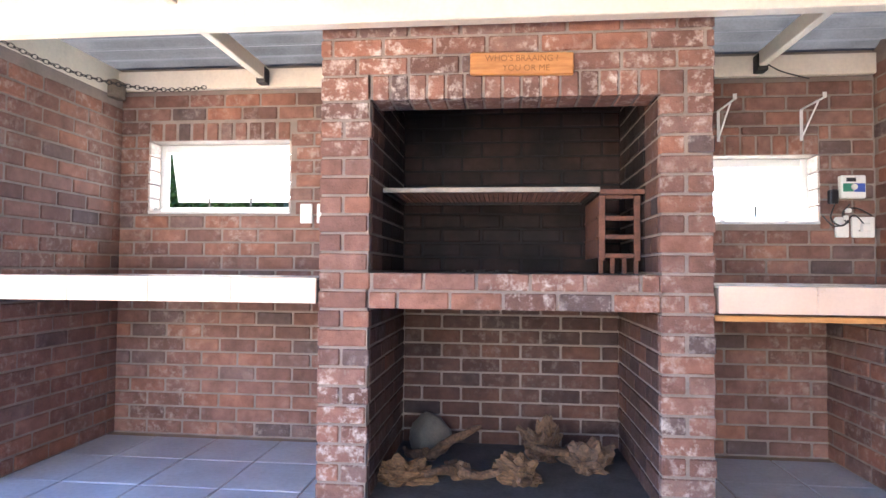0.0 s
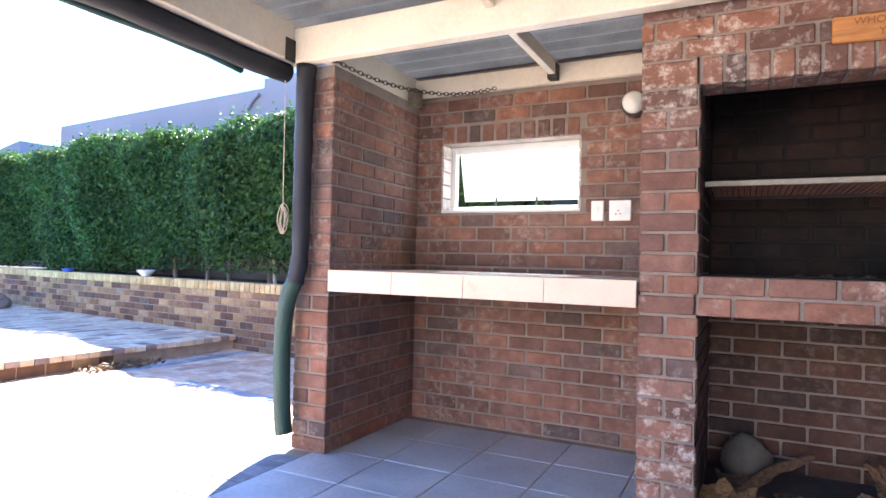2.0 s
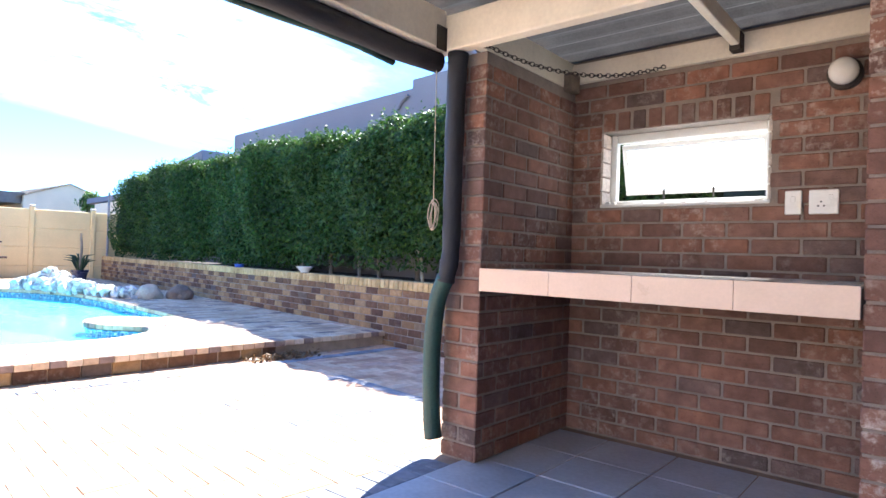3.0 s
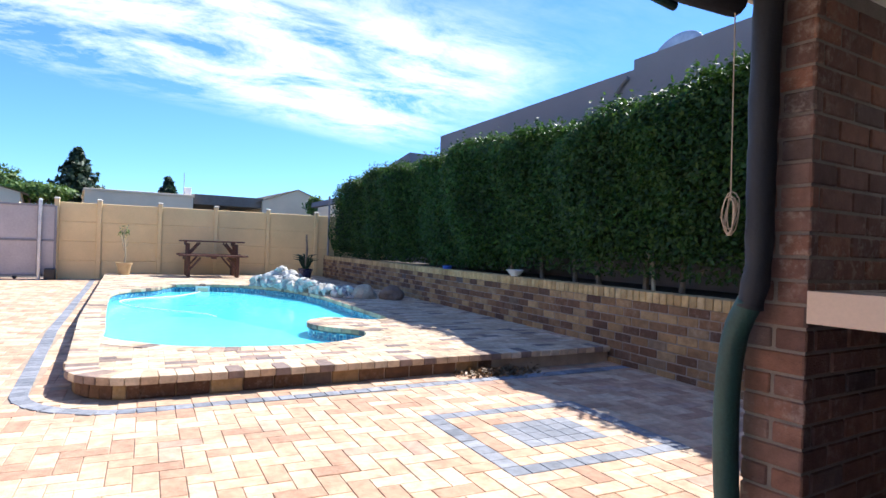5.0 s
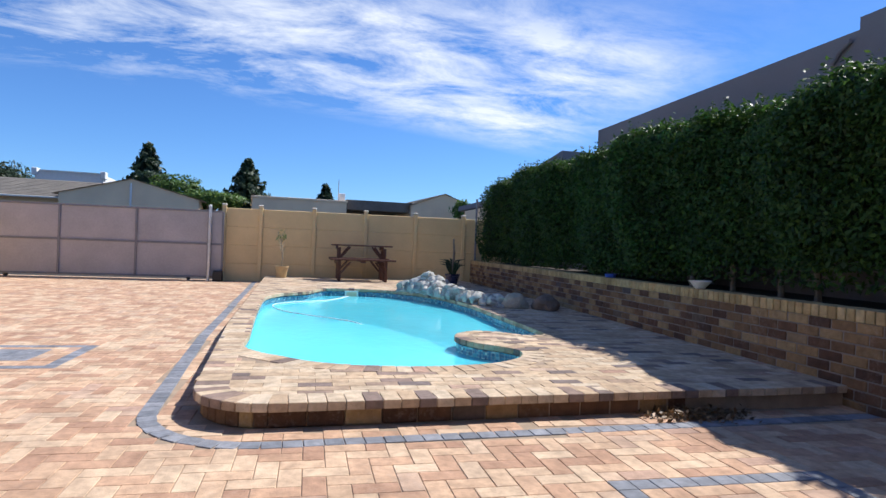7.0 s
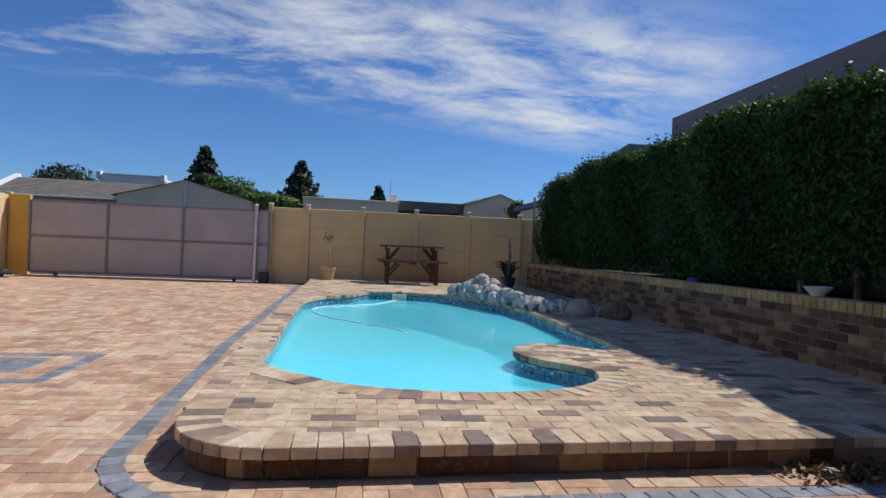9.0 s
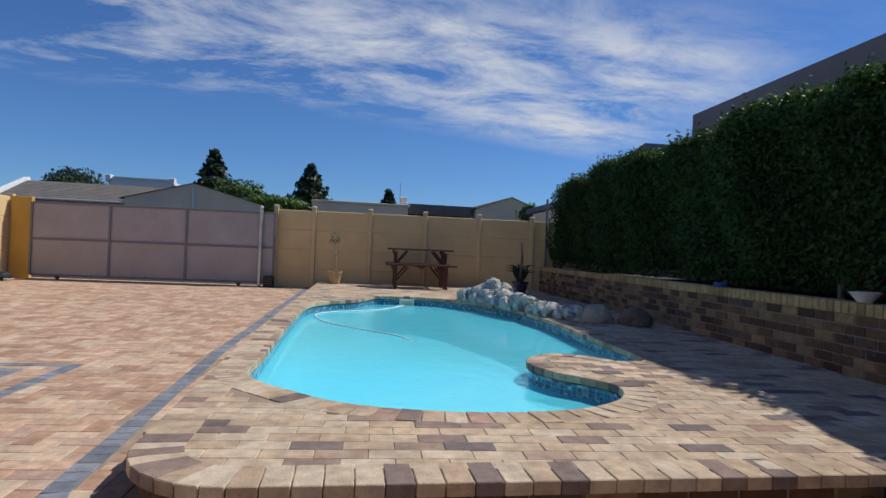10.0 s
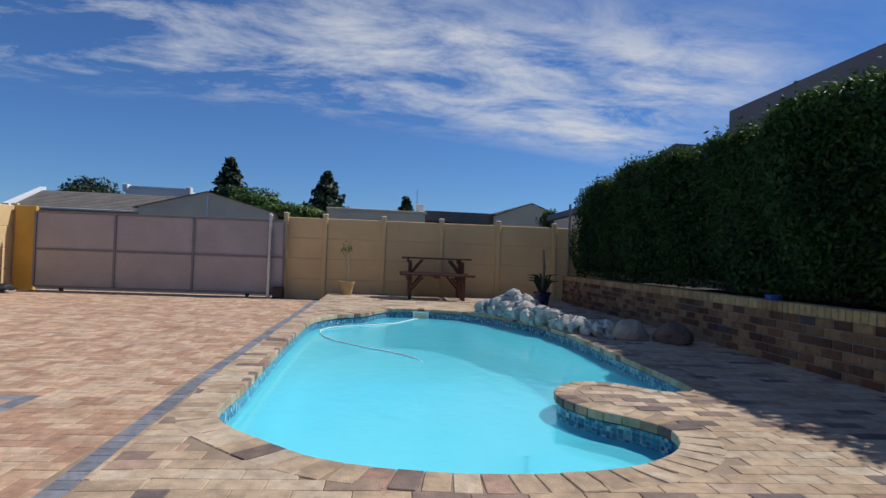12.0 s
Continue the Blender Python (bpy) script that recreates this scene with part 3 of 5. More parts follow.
# counters
counter_l = tagged(part("counter_left", box(PIL1 + 0.004, FRONT - 0.008, 0.885, CH0 - 0.003, BACK - 0.002, 0.985), mortar), "masonry counter edged with beige tiles", "counter")
counter_r = tagged(part("counter_right", box(CH3 + 0.003, FRONT - 0.008, 0.868, RIGHT - 0.003, BACK - 0.002, 0.968), mortar), "masonry counter edged with beige tiles", "counter")
for c0, c1, zt, par in ((PIL1 + 0.004, CH0 - 0.003, 0.985, counter_l), (CH3 + 0.003, RIGHT - 0.003, 0.968, counter_r)):
    n = max(1, round((c1 - c0) / 0.40))
    wd = (c1 - c0) / n
    for i in range(n):
        part("edge_tile", box(c0 + i * wd + 0.0006, FRONT - 0.018, zt - 0.105, c0 + (i + 1) * wd - 0.0006, FRONT - 0.0085, zt + 0.010, 0.002), beige_tile, par)
        for j in range(3):
            part("top_tile", box(c0 + i * wd + 0.002, FRONT - 0.007 + j * 0.319, zt + 0.0005, c0 + (i + 1) * wd - 0.002, FRONT - 0.007 + (j + 1) * 0.319 - 0.003, zt + 0.009, 0.002), counter_top, par)
batten = tagged(part("batten", box(CH3 + 0.01, FRONT + 0.05, 0.825, RIGHT - 0.03, FRONT + 0.075, 0.85, 0.003), batten_wood), "orange pine batten under the counter", "batten")


reveal_m = plain("lime-washed brick reveal", (0.50, 0.43, 0.37), 0.9, vary=0.3, scale=20)


def window(x0, x1, z0, z1, name):
    m = pose(x0, BACK + 0.13, z0)
    wd, h = x1 - x0, z1 - z0
    w = thing(name, "white top-hung window standing ajar in the brick wall", "window", m, kind="structure")
    for nm, d in (("window_frame", (0, 0, 0, 0.045, 0.05, h)), ("window_frame", (wd - 0.045, 0, 0, wd, 0.05, h)), ("window_frame", (0.045, 0, h - 0.05, wd - 0.045, 0.05, h)), ("window_frame", (0.045, 0, 0, wd - 0.045, 0.05, 0.04))):
        part(nm, box(*d, 0.004), white_frame, w)
    part("window_sill", box(0.0, -0.13, -0.012, wd, 0.0, 0.008, 0.004), white_frame, w)
    lean = m @ Matrix.Translation((0, 0.055, h - 0.055)) @ Matrix.Rotation(radians(16), 4, "X")
    sash = part("sash", box(0.05, 0, -h + 0.13, wd - 0.05, 0.025, -h + 0.16, 0.003), white_frame, w, m=lean)
    for d in ((0.05, 0, -0.03, wd - 0.05, 0.025, 0.0), (0.05, 0, -h + 0.16, 0.08, 0.025, -0.03), (wd - 0.08, 0, -h + 0.16, wd - 0.05, 0.025, -0.03)):
        part("sash_rail", box(*d, 0.003), white_frame, sash)
    pane = part("pane", box(0.078, 0.010, -h + 0.155, wd - 0.078, 0.014, -0.028), window_glass, sash)
    pane.visible_shadow = False
    for f in (0.36, 0.66):
        part("stay_peg", rod([(wd * f, 0.02, 0.04), (wd * f, 0.02, 0.11)], 0.006), dark_iron, w)
    crumbs = bmesh.new()
    for i in range(22):
        s = rng.uniform(0.008, 0.02)
        merge(crumbs, box(*(lambda a, b: (a, b, 0.006, a + s * 1.6, b + s, 0.006 + s))(rng.uniform(0.02, wd - 0.05), rng.uniform(-0.13, -0.10)), bevel=s * 0.3))
    part("loose_mortar", crumbs, white_frame, w)
    rev = bmesh.new()
    k = int(h / C)
    for i in range(k):
        merge(rev, box(-0.004, -0.125, i * h / k + 0.005, 0.012, -0.005, (i + 1) * h / k - 0.005, 0.003))
        merge(rev, box(wd - 0.012, -0.125, i * h / k + 0.005, wd + 0.004, -0.005, (i + 1) * h / k - 0.005, 0.003))
    part("reveal", rev, reveal_m, w)
    return w


window(*WL, "window_1")
window(*WR, "window_2")

# ---------------------------------------------------------------- garden: pool, deck and paving
G = GARDEN
POOL = spline([(-1.98, 0.13), (-1.50, 0.50), (-1.22, 0.87), (-1.10, 1.37), (-1.12, 1.85), (-1.24, 2.25), (-1.50, 2.54), (-1.80, 2.64), (-2.03, 2.55), (-2.25, 2.35), (-2.60, 2.22),
               (-2.93, 2.33), (-3.10, 2.58), (-3.00, 2.83), (-2.80, 3.05), (-2.86, 3.30), (-3.25, 3.36), (-4.70, 3.34), (-6.31, 3.30), (-7.89, 3.00), (-8.83, 2.36), (-9.14, 1.70),
               (-9.12, 1.05), (-8.70, 0.82), (-8.15, 0.62), (-7.66, 0.19), (-6.90, -0.03), (-5.60, -0.03), (-4.20, 0.02), (-2.80, 0.09)], 6)


def rounded_deck():
    pts = []
    for k in range(9):
        a = radians(90 * k / 8)
        pts.append(Vector((-0.55 + 0.47 * math.cos(a), 0.46 - 0.47 * math.sin(a))))
    return [Vector((-0.31, 4.98))] + pts + [Vector((-3.6, -0.19)), Vector((-13.15, -0.44)), Vector((-13.15, 4.98))]


DECKLINE = rounded_deck()


def loop(bm, pts, z):
    vs = [bm.verts.new((p.x, p.y, z)) for p in pts]
    es = [bm.edges.new((vs[i], vs[(i + 1) % len(vs)])) for i in range(len(vs))]
    return vs, es


def sides(bm, pts, z0, z1):
    a = [bm.verts.new((p.x, p.y, z0)) for p in pts]
    b = [bm.verts.new((p.x, p.y, z1)) for p in pts]
    for i in range(len(pts)):
        j = (i + 1) % len(pts)
        bm.faces.new((a[i], a[j], b[j], b[i]))


def inside(p, poly):
    c = False
    for i in range(len(poly)):
        a, b = poly[i], poly[i - 1]
        if (a.y > p[1]) != (b.y > p[1]) and p[0] < (b.x - a.x) * (p[1] - a.y) / (b.y - a.y) + a.x:
            c = not c
    return c


def inset(pts, d):
    n, out = len(pts), []
    area = sum(pts[i - 1].x * pts[i].y - pts[i].x * pts[i - 1].y for i in range(n))
    s = 1 if area > 0 else -1
    for i in range(n):
        t = (pts[(i + 1) % n] - pts[i - 1]).normalized()
        out.append(pts[i] + Vector((-t.y, t.x)) * d * s)
    return out


bm = bmesh.new()
_, e1 = loop(bm, inset(DECKLINE, 0.05), DECK - 0.006)
_, e2 = loop(bm, POOL, DECK - 0.006)
bmesh.ops.triangle_fill(bm, edges=e1 + e2, use_beauty=True)
sides(bm, inset(DECKLINE, 0.05), -0.05, DECK - 0.006)
deck = tagged(part("pool_deck", bm, sand, m=G), "raised brick-paved deck round the pool", "deck", kind="structure")

bm = bmesh.new()
sides(bm, POOL, DECK - 0.20, DECK - 0.065)
band = tagged(part("pool_waterline_tiles", bm, tile_mosaic, m=G), "band of blue glass mosaic at the waterline", "pool", kind="structure")
bm = bmesh.new()
sides(bm, POOL, -0.50, DECK - 0.20)
vs, es = loop(bm, POOL, -0.50)
bmesh.ops.triangle_fill(bm, edges=es, use_beauty=True)
basin = tagged(part("pool_basin", bm, plaster_pool, m=G), "pale blue plastered swimming pool basin", "pool", kind="structure")
bm = bmesh.new()
vs, es = loop(bm, POOL, DECK - 0.155)
bmesh.ops.triangle_fill(bm, edges=es, use_beauty=True)
surface = tagged(part("water", bm, pool_water, m=G), "clear turquoise pool water with faint ripples", "water", kind="structure")
surface.visible_shadow = False
# seat and steps in the near bay
step_me = bmesh.new()
for k, (cx, cy, r, zt) in enumerate(((-1.60, 2.15, 0.90, -0.20), (-1.72, 2.42, 0.62, -0.05))):
    merge(step_me, spin([(r, -0.495), (r, zt - 0.04), (r - 0.03, zt), (0.0, zt + 0.002)], 40))
    bmesh.ops.translate(step_me, verts=[v for v in step_me.verts if not v.tag], vec=(cx, cy, 0))
    for v in step_me.verts:
        v.tag = True
part("pool_step", step_me, plaster_pool, basin)

# coping round the pool
length = [0.0]
for i in range(len(POOL)):
    length.append(length[-1] + (POOL[(i + 1) % len(POOL)] - POOL[i]).length)


def along_pool(s):
    s %= length[-1]
    for i in range(len(POOL)):
        if length[i + 1] >= s:
            a, b = POOL[i], POOL[(i + 1) % len(POOL)]
            return a.lerp(b, (s - length[i]) / max(length[i + 1] - length[i], 1e-6)), (b - a).normalized()


n = int(length[-1] / 0.117)
out_sign = -1 if sum(POOL[i - 1].x * POOL[i].y - POOL[i].x * POOL[i - 1].y for i in range(len(POOL))) > 0 else 1
for k in range(n):
    p, t = along_pool(k * length[-1] / n)
    nrm = Vector((-t.y, t.x)) * out_sign
    tip = -3.2 < p.x < -2.3 and 2.15 < p.y < 3.3
    long = 0.13 if tip else 0.218
    c = p + nrm * (long / 2 - 0.018)
    mm = Matrix(((t.x, nrm.x, 0), (t.y, nrm.y, 0), (0, 0, 1))).to_4x4()
    if mm.determinant() < 0:
        mm = Matrix(((-t.x, nrm.x, 0), (-t.y, nrm.y, 0), (0, 0, 1))).to_4x4()
    mm.translation = (c.x, c.y, DECK - 0.028 + rng.uniform(-0.0015, 0.0015))
    put(new("coping_brick", brick_mesh(0.104 if tip else 0.113, long, 0.056, paver_deck, 0.004)), G @ mm, deck)
POOL_OUT = [POOL[i] + Vector((-(POOL[(i + 1) % len(POOL)] - POOL[i - 1]).normalized().y, (POOL[(i + 1) % len(POOL)] - POOL[i - 1]).normalized().x)) * 0.13 * out_sign for i in range(len(POOL))]

# deck edge: coping course on the rim, brick course below
rim = DECKLINE[:-1]
acc = 0.0
for a, b in zip(rim, rim[1:]):
    seg = b - a
    t = seg.normalized()
    nrm = Vector((t.y, -t.x))
    if nrm.dot(Vector((a.x + 5, a.y - 2.5))) < 0:
        nrm = -nrm
    m_rot = Matrix(((t.x, -nrm.x, 0), (t.y, -nrm.y, 0), (0, 0, 1))).to_4x4()
    if m_rot.determinant() < 0:
        m_rot = Matrix(((-t.x, -nrm.x, 0), (-t.y, -nrm.y, 0), (0, 0, 1))).to_4x4()
    k = max(1, round(seg.length / 0.112))
    for i in range(k):
        c = a + seg * ((i + 0.5) / k) - nrm * 0.09
        mm = m_rot.copy()
        mm.translation = (c.x, c.y, DECK - 0.028 + rng.uniform(-0.001, 0.001))
        put(new("coping_brick", brick_mesh(seg.length / k - 0.004, 0.215, 0.056, paver_deck, 0.004)), G @ mm, deck)
    k = max(1, round(seg.length / 0.23))
    for i in range(k):
        c = a + seg * ((i + 0.5) / k) - nrm * 0.075
        mm = m_rot.copy()
        mm.translation = (c.x, c.y, 0.05)
        put(new("brick", brick_mesh(seg.length / k - 0.008, 0.09, 0.098, brick_garden, 0.006)), G @ mm, deck)
DECK_IN = inset(DECKLINE, 0.13) if inside(inset(DECKLINE, 0.13)[3], DECKLINE) else inset(DECKLINE, -0.13)


def paver_strip(cells, top, thick, mat, parent, near, name, joined, limit=300, clip=None):
    """Pavers (cx, cy, lx, ly): those inside near are objects, the rest one joined mesh."""
    count, V, F = 0, [], []
    for cx, cy, lx, ly in cells:
        z = top + rng.uniform(-0.0012, 0.0012)
        if count < limit and near(cx, cy):
            me = brick_mesh(max(lx, ly), min(lx, ly), thick, mat, 0.003)
            put(new(name, me), G @ pose(cx, cy, z - thick / 2, 0, 0, 0 if lx >= ly else 90), parent)
            count += 1
        else:
            o, e = len(V), 0.003
            hx, hy = lx / 2, ly / 2
            V += [(cx - hx, cy - hy, z - e), (cx + hx, cy - hy, z - e), (cx + hx, cy + hy, z - e), (cx - hx, cy + hy, z - e),
                  (cx - hx + e, cy - hy + e, z), (cx + hx - e, cy - hy + e, z), (cx + hx - e, cy + hy - e, z), (cx - hx + e, cy + hy - e, z),
                  (cx - hx, cy - hy, z - 0.03), (cx + hx, cy - hy, z - 0.03), (cx + hx, cy + hy, z - 0.03), (cx - hx, cy + hy, z - 0.03)]
            F += [(o + 4, o + 5, o + 6, o + 7)] + [(o + i, o + (i + 1) % 4, o + 4 + (i + 1) % 4, o + 4 + i) for i in range(4)] + [(o + 8 + i, o + 8 + (i + 1) % 4, o + (i + 1) % 4, o + i) for i in range(4)]
    me = bpy.data.meshes.new(joined)
    me.from_pydata(V, [], F)
    me.materials.append(mat)
    return tagged(part(joined, me, mat, parent), kind="stuff")


def deck_cells():
    out = []
    for i in range(118):
        x = -0.20 - 0.1105 * i
        for j in range(25):
            y = -0.5 + 0.224 * j + (i % 2) * 0.112
            if any(inside((x, y + dy), DECK_IN) for dy in (-0.05, 0.05)) and not any(inside((x + dx, y + dy), POOL_OUT) for dx in (-0.04, 0.04) for dy in (-0.08, 0.08)):
                out.append((x, y, 0.1085, 0.2215))
    return out


paver_strip(deck_cells(), DECK - 0.0015, 0.05, paver_deck, deck, lambda x, y: x > -2.6 and y < 4.0, "paver", "pavers_beyond")

# yard paving, herringbone, with blue-grey bands
def sheet(x0, y0, x1, y1, z):
    """A level sheet with the pool left open."""
    b = bmesh.new()
    _, ea = loop(b, [Vector((x0, y0)), Vector((x1, y0)), Vector((x1, y1)), Vector((x0, y1))], z)
    _, eb = loop(b, POOL, z)
    bmesh.ops.triangle_fill(b, edges=ea + eb, use_beauty=True)
    return b


ground = tagged(part("ground", sheet(-600, -600, 600, 600, -0.06), soil, m=G), "brown earth beyond the paving", "ground", kind="structure")
paving = tagged(part("paving", sheet(-13.6, -9.5, 11.0, 5.6, -0.005), sand, m=G), "tan clay herringbone paving round the pool", "paving", kind="structure")


def ornament_at(x, y):
    """Blue-grey squares laid in the paving."""
    for ox, oy in ((1.42, 2.70), (-2.47, -1.92)):
        m = max(abs(x - ox), abs(y - oy))
        if m < 0.25 or 0.47 < m < 0.58:
            return True
    return False


def band_line(off):
    """The line that follows the deck's edge, off metres outside it."""
    p = DECKLINE[:-1]
    out = []
    for i in range(len(p)):
        t = (p[min(i + 1, len(p) - 1)] - p[max(i - 1, 0)]).normalized()
        nrm = Vector((t.y, -t.x))
        out.append(p[i] + (nrm if nrm.dot(Vector((p[i].x + 5, p[i].y - 2.5))) > 0 else -nrm) * off)
    return out


BAND = band_line(0.275)


def band_near(x, y):
    q = Vector((x, y))
    for a, b in zip(BAND, BAND[1:]):
        d = b - a
        f = min(max((q - a).dot(d) / d.length_squared, 0.0), 1.0)
        if (a + d * f - q).length < 0.06:
            return True
    return False


U = 0.111
tan_cells, blue_cells = [], []
for a in range(-124, 90):
    for b in range(-86, 48):
        c = (a - b) % 4
        x, y = a * U, b * U
        if c == 0:
            cell = (x + U, y + U / 2, 2 * U - 0.0035, U - 0.0035)
        elif c == 3:
            cell = (x + U / 2, y + U, U - 0.0035, 2 * U - 0.0035)
        else:
            continue
        halves = [(cell[0] - U / 2, cell[1]), (cell[0] + U / 2, cell[1])] if c == 0 else [(cell[0], cell[1] - U / 2), (cell[0], cell[1] + U / 2)]
        if any(inside(h, DECKLINE) for h in halves) or not (-13.4 < cell[0] and -9.3 < cell[1] < 4.98):
            continue
        wpt = G @ Vector((cell[0], cell[1], 0))
        if wpt.x > -2.39 and wpt.y > -1.28:
            continue
        flags = [ornament_at(*h) for h in halves]
        gone = [band_near(*h) for h in halves] if cell[0] < 0.6 and cell[1] > -1.0 else [False, False]
        if not any(flags + gone):
            tan_cells.append(cell)
        else:
            for h, f, g in zip(halves, flags, gone):
                if not g:
                    (blue_cells if f else tan_cells).append((h[0], h[1], U - 0.0035, U - 0.0035))
paver_strip(tan_cells, 0.0, 0.05, paver_tan, paving, lambda x, y: 0.35 < x < 1.6 and 0.1 < y < 3.6, "paver", "pavers_beyond")
paver_strip(blue_cells, 0.001, 0.05, paver_blue, paving, lambda x, y: x > -3, "band_paver", "band_pavers_beyond")

band_me = brick_mesh(0.108, 0.112, 0.05, paver_blue, 0.003)
left_over = 0.0
for a, b in zip(BAND, BAND[1:]):
    seg = b - a
    s = left_over
    while s < seg.length:
        c = a + seg * (s / seg.length)
        if c.y < 4.7:
            put(new("band_paver", band_me), G @ pose(c.x, c.y, 0.003 - 0.025 + rng.uniform(-0.0008, 0.0008), 0, 0, math.degrees(math.atan2(seg.y, seg.x))), paving)
        s += 0.1125
    left_over = s - seg.length

# ---------------------------------------------------------------- retaining wall, hedge, neighbour
RW = 4.99
GW = G @ Matrix.Translation((-8.0, RW, -0.028)) @ Matrix.Rotation(radians(-1.9), 4, "Z") @ Matrix.Translation((8.0, -RW, 0.0))
RTOP = 9 * C
retain = tagged(part("retaining_wall", box(-13.1, RW + P, -0.1, 3.4, RW + 0.21, RTOP - 0.005), mortar, m=GW), "brown brick retaining wall with a yellow brick capping", "wall", kind="structure")
bed = tagged(part("planting_bed", box(-13.1, RW + 0.211, -0.1, 3.4, 6.55, RTOP - 0.03), soil, m=GW), "dark planting bed behind the retaining wall", "ground", kind="structure")
lay(retain, brick_garden, GW @ turn((3.4, RW, 0), (-1, 0, 0), (0, -1, 0)), 16.5, 8, limit=300)
for i in range(190):
    me = brick_mesh(0.078, 0.215, 0.10, brick_cap)
    put(new("capping_brick", me), GW @ pose(3.36 - 0.0865 * i, RW + 0.103, 8 * C + 0.048 + rng.uniform(-0.002, 0.002)), retain)


def leaves(n, where, size, mat, seed, lift=0.35):
    """Many small folded leaves; where(rng) gives a place and the way out of the crown."""
    r = np.random.RandomState(seed)
    P0, N0 = where(r, n)
    s = r.uniform(size[0], size[1], (n, 1))
    d = N0 + r.normal(0, 0.75, (n, 3)) + np.array([0, 0, lift])
    d /= np.linalg.norm(d, axis=1)[:, None]
    a = np.cross(d, r.normal(0, 1, (n, 3)))
    a /= np.linalg.norm(a, axis=1)[:, None]
    b = np.cross(d, a)
    V = np.stack([P0 - a * s, P0 + b * s * 0.45 + d * s * 0.12, P0 + a * s, P0 - b * s * 0.45 + d * s * 0.12], 1).reshape(-1, 3)
    me = bpy.data.meshes.new("leaves")
    me.vertices.add(len(V))
    me.vertices.foreach_set("co", V.ravel())
    me.loops.add(n * 4)
    me.loops.foreach_set("vertex_index", np.arange(n * 4))
    me.polygons.add(n)
    me.polygons.foreach_set("loop_start", np.arange(0, n * 4, 4))
    me.update()
    me.materials.append(mat)
    return me


H0, H1, HB, HT = -12.1, 3.3, 5.22, 2.78


def swell(x, z):
    return 0.10 * np.sin(x * 1.7) + 0.07 * np.sin(x * 4.1 + z * 2.2) + 0.05 * np.sin(z * 5.0 + x * 2.3)


def hedge_top(x):
    return HT + 0.07 * np.sin(x * 1.3 + 1) + 0.05 * np.sin(x * 3.7) + 0.035 * np.sin(x * 9.1 + 2 * np.sin(x * 2.3))


def hedge_face(r, n):
    x = H0 + (H1 - H0) * r.uniform(0, 1, n) ** 0.8
    z = 1.02 + (hedge_top(x) - 1.02) * r.uniform(0, 1, n) ** 0.85
    z = np.where(r.uniform(0, 1, n) < 0.05, r.uniform(0.85, 1.3, n), z)
    z = np.where((x < -3.0) & (r.uniform(0, 1, n) < 0.10), r.uniform(0.78, 1.1, n), z)
    top = np.clip((z - hedge_top(x) + 0.3) / 0.3, 0, 1)
    y = HB + swell(x, z) + 0.2 * top ** 2 + r.exponential(0.07, n) - 0.04 + 0.08 * np.clip(1.3 - z, 0, 1)
    return np.stack([x, y, z], 1), np.tile((0.0, -0.8, 0.25), (n, 1))


def hedge_roof(r, n):
    x, y = r.uniform(H0, H1, n), HB + 0.1 + r.uniform(0, 0.95, n)
    z = hedge_top(x) + r.normal(0, 0.04, n).clip(-0.1, 0.06) + r.exponential(0.04, n).clip(0, 0.11) * (0.7 + 0.8 * (np.sin(x * 23 + 5 * np.sin(y * 7)) > 0.3))
    return np.stack([x, y, z], 1), np.tile((0.0, 0.0, 1.0), (n, 1))


def hedge_end(r, n):
    y, z = HB + r.uniform(0, 1.0, n), r.uniform(0.95, HT, n)
    x = H0 - r.exponential(0.06, n) + 0.05
    return np.stack([x, y, z], 1), np.tile((-0.8, 0.0, 0.2), (n, 1))


hedge = thing("hedge", "tall clipped dark green hedge with glossy small leaves", "hedge", G @ Matrix.Translation((0, 0, RTOP - 0.03)))
# solid filler behind the leaves, near-black to stand for the shade inside
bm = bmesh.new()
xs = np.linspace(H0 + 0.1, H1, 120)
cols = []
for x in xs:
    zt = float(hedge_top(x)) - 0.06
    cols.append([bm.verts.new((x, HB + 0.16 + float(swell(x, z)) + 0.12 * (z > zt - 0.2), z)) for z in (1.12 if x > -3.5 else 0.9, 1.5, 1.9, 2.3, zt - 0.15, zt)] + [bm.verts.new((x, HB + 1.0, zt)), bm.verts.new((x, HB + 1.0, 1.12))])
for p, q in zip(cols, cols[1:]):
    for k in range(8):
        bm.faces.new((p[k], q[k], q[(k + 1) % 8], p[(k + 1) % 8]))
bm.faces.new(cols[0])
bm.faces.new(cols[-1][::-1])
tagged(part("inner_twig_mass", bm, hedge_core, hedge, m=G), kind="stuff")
for k, (nm, fn, cnt) in enumerate((("leaves", hedge_face, 110000), ("leaves", hedge_roof, 38000), ("leaves", hedge_end, 3500))):
    tagged(part("leaves", leaves(cnt, fn, (0.022, 0.045), leaf_hedge, 11 + k), leaf_hedge, hedge, m=G), kind="stuff")
for k in range(10):
    x = -3.2 + k * 0.65 + rng.uniform(-0.15, 0.15)
    y = HB + 0.22 + rng.uniform(-0.05, 0.1)
    part("trunk", rod([(x, y, RTOP - 0.05), (x + rng.uniform(-0.05, 0.05), y, 1.0), (x + rng.uniform(-0.1, 0.1), y + 0.05, 1.35), (x + rng.uniform(-0.2, 0.2), y + 0.1, 1.7)], [0.035, 0.03, 0.025, 0.015], 7), bark, hedge, m=G)
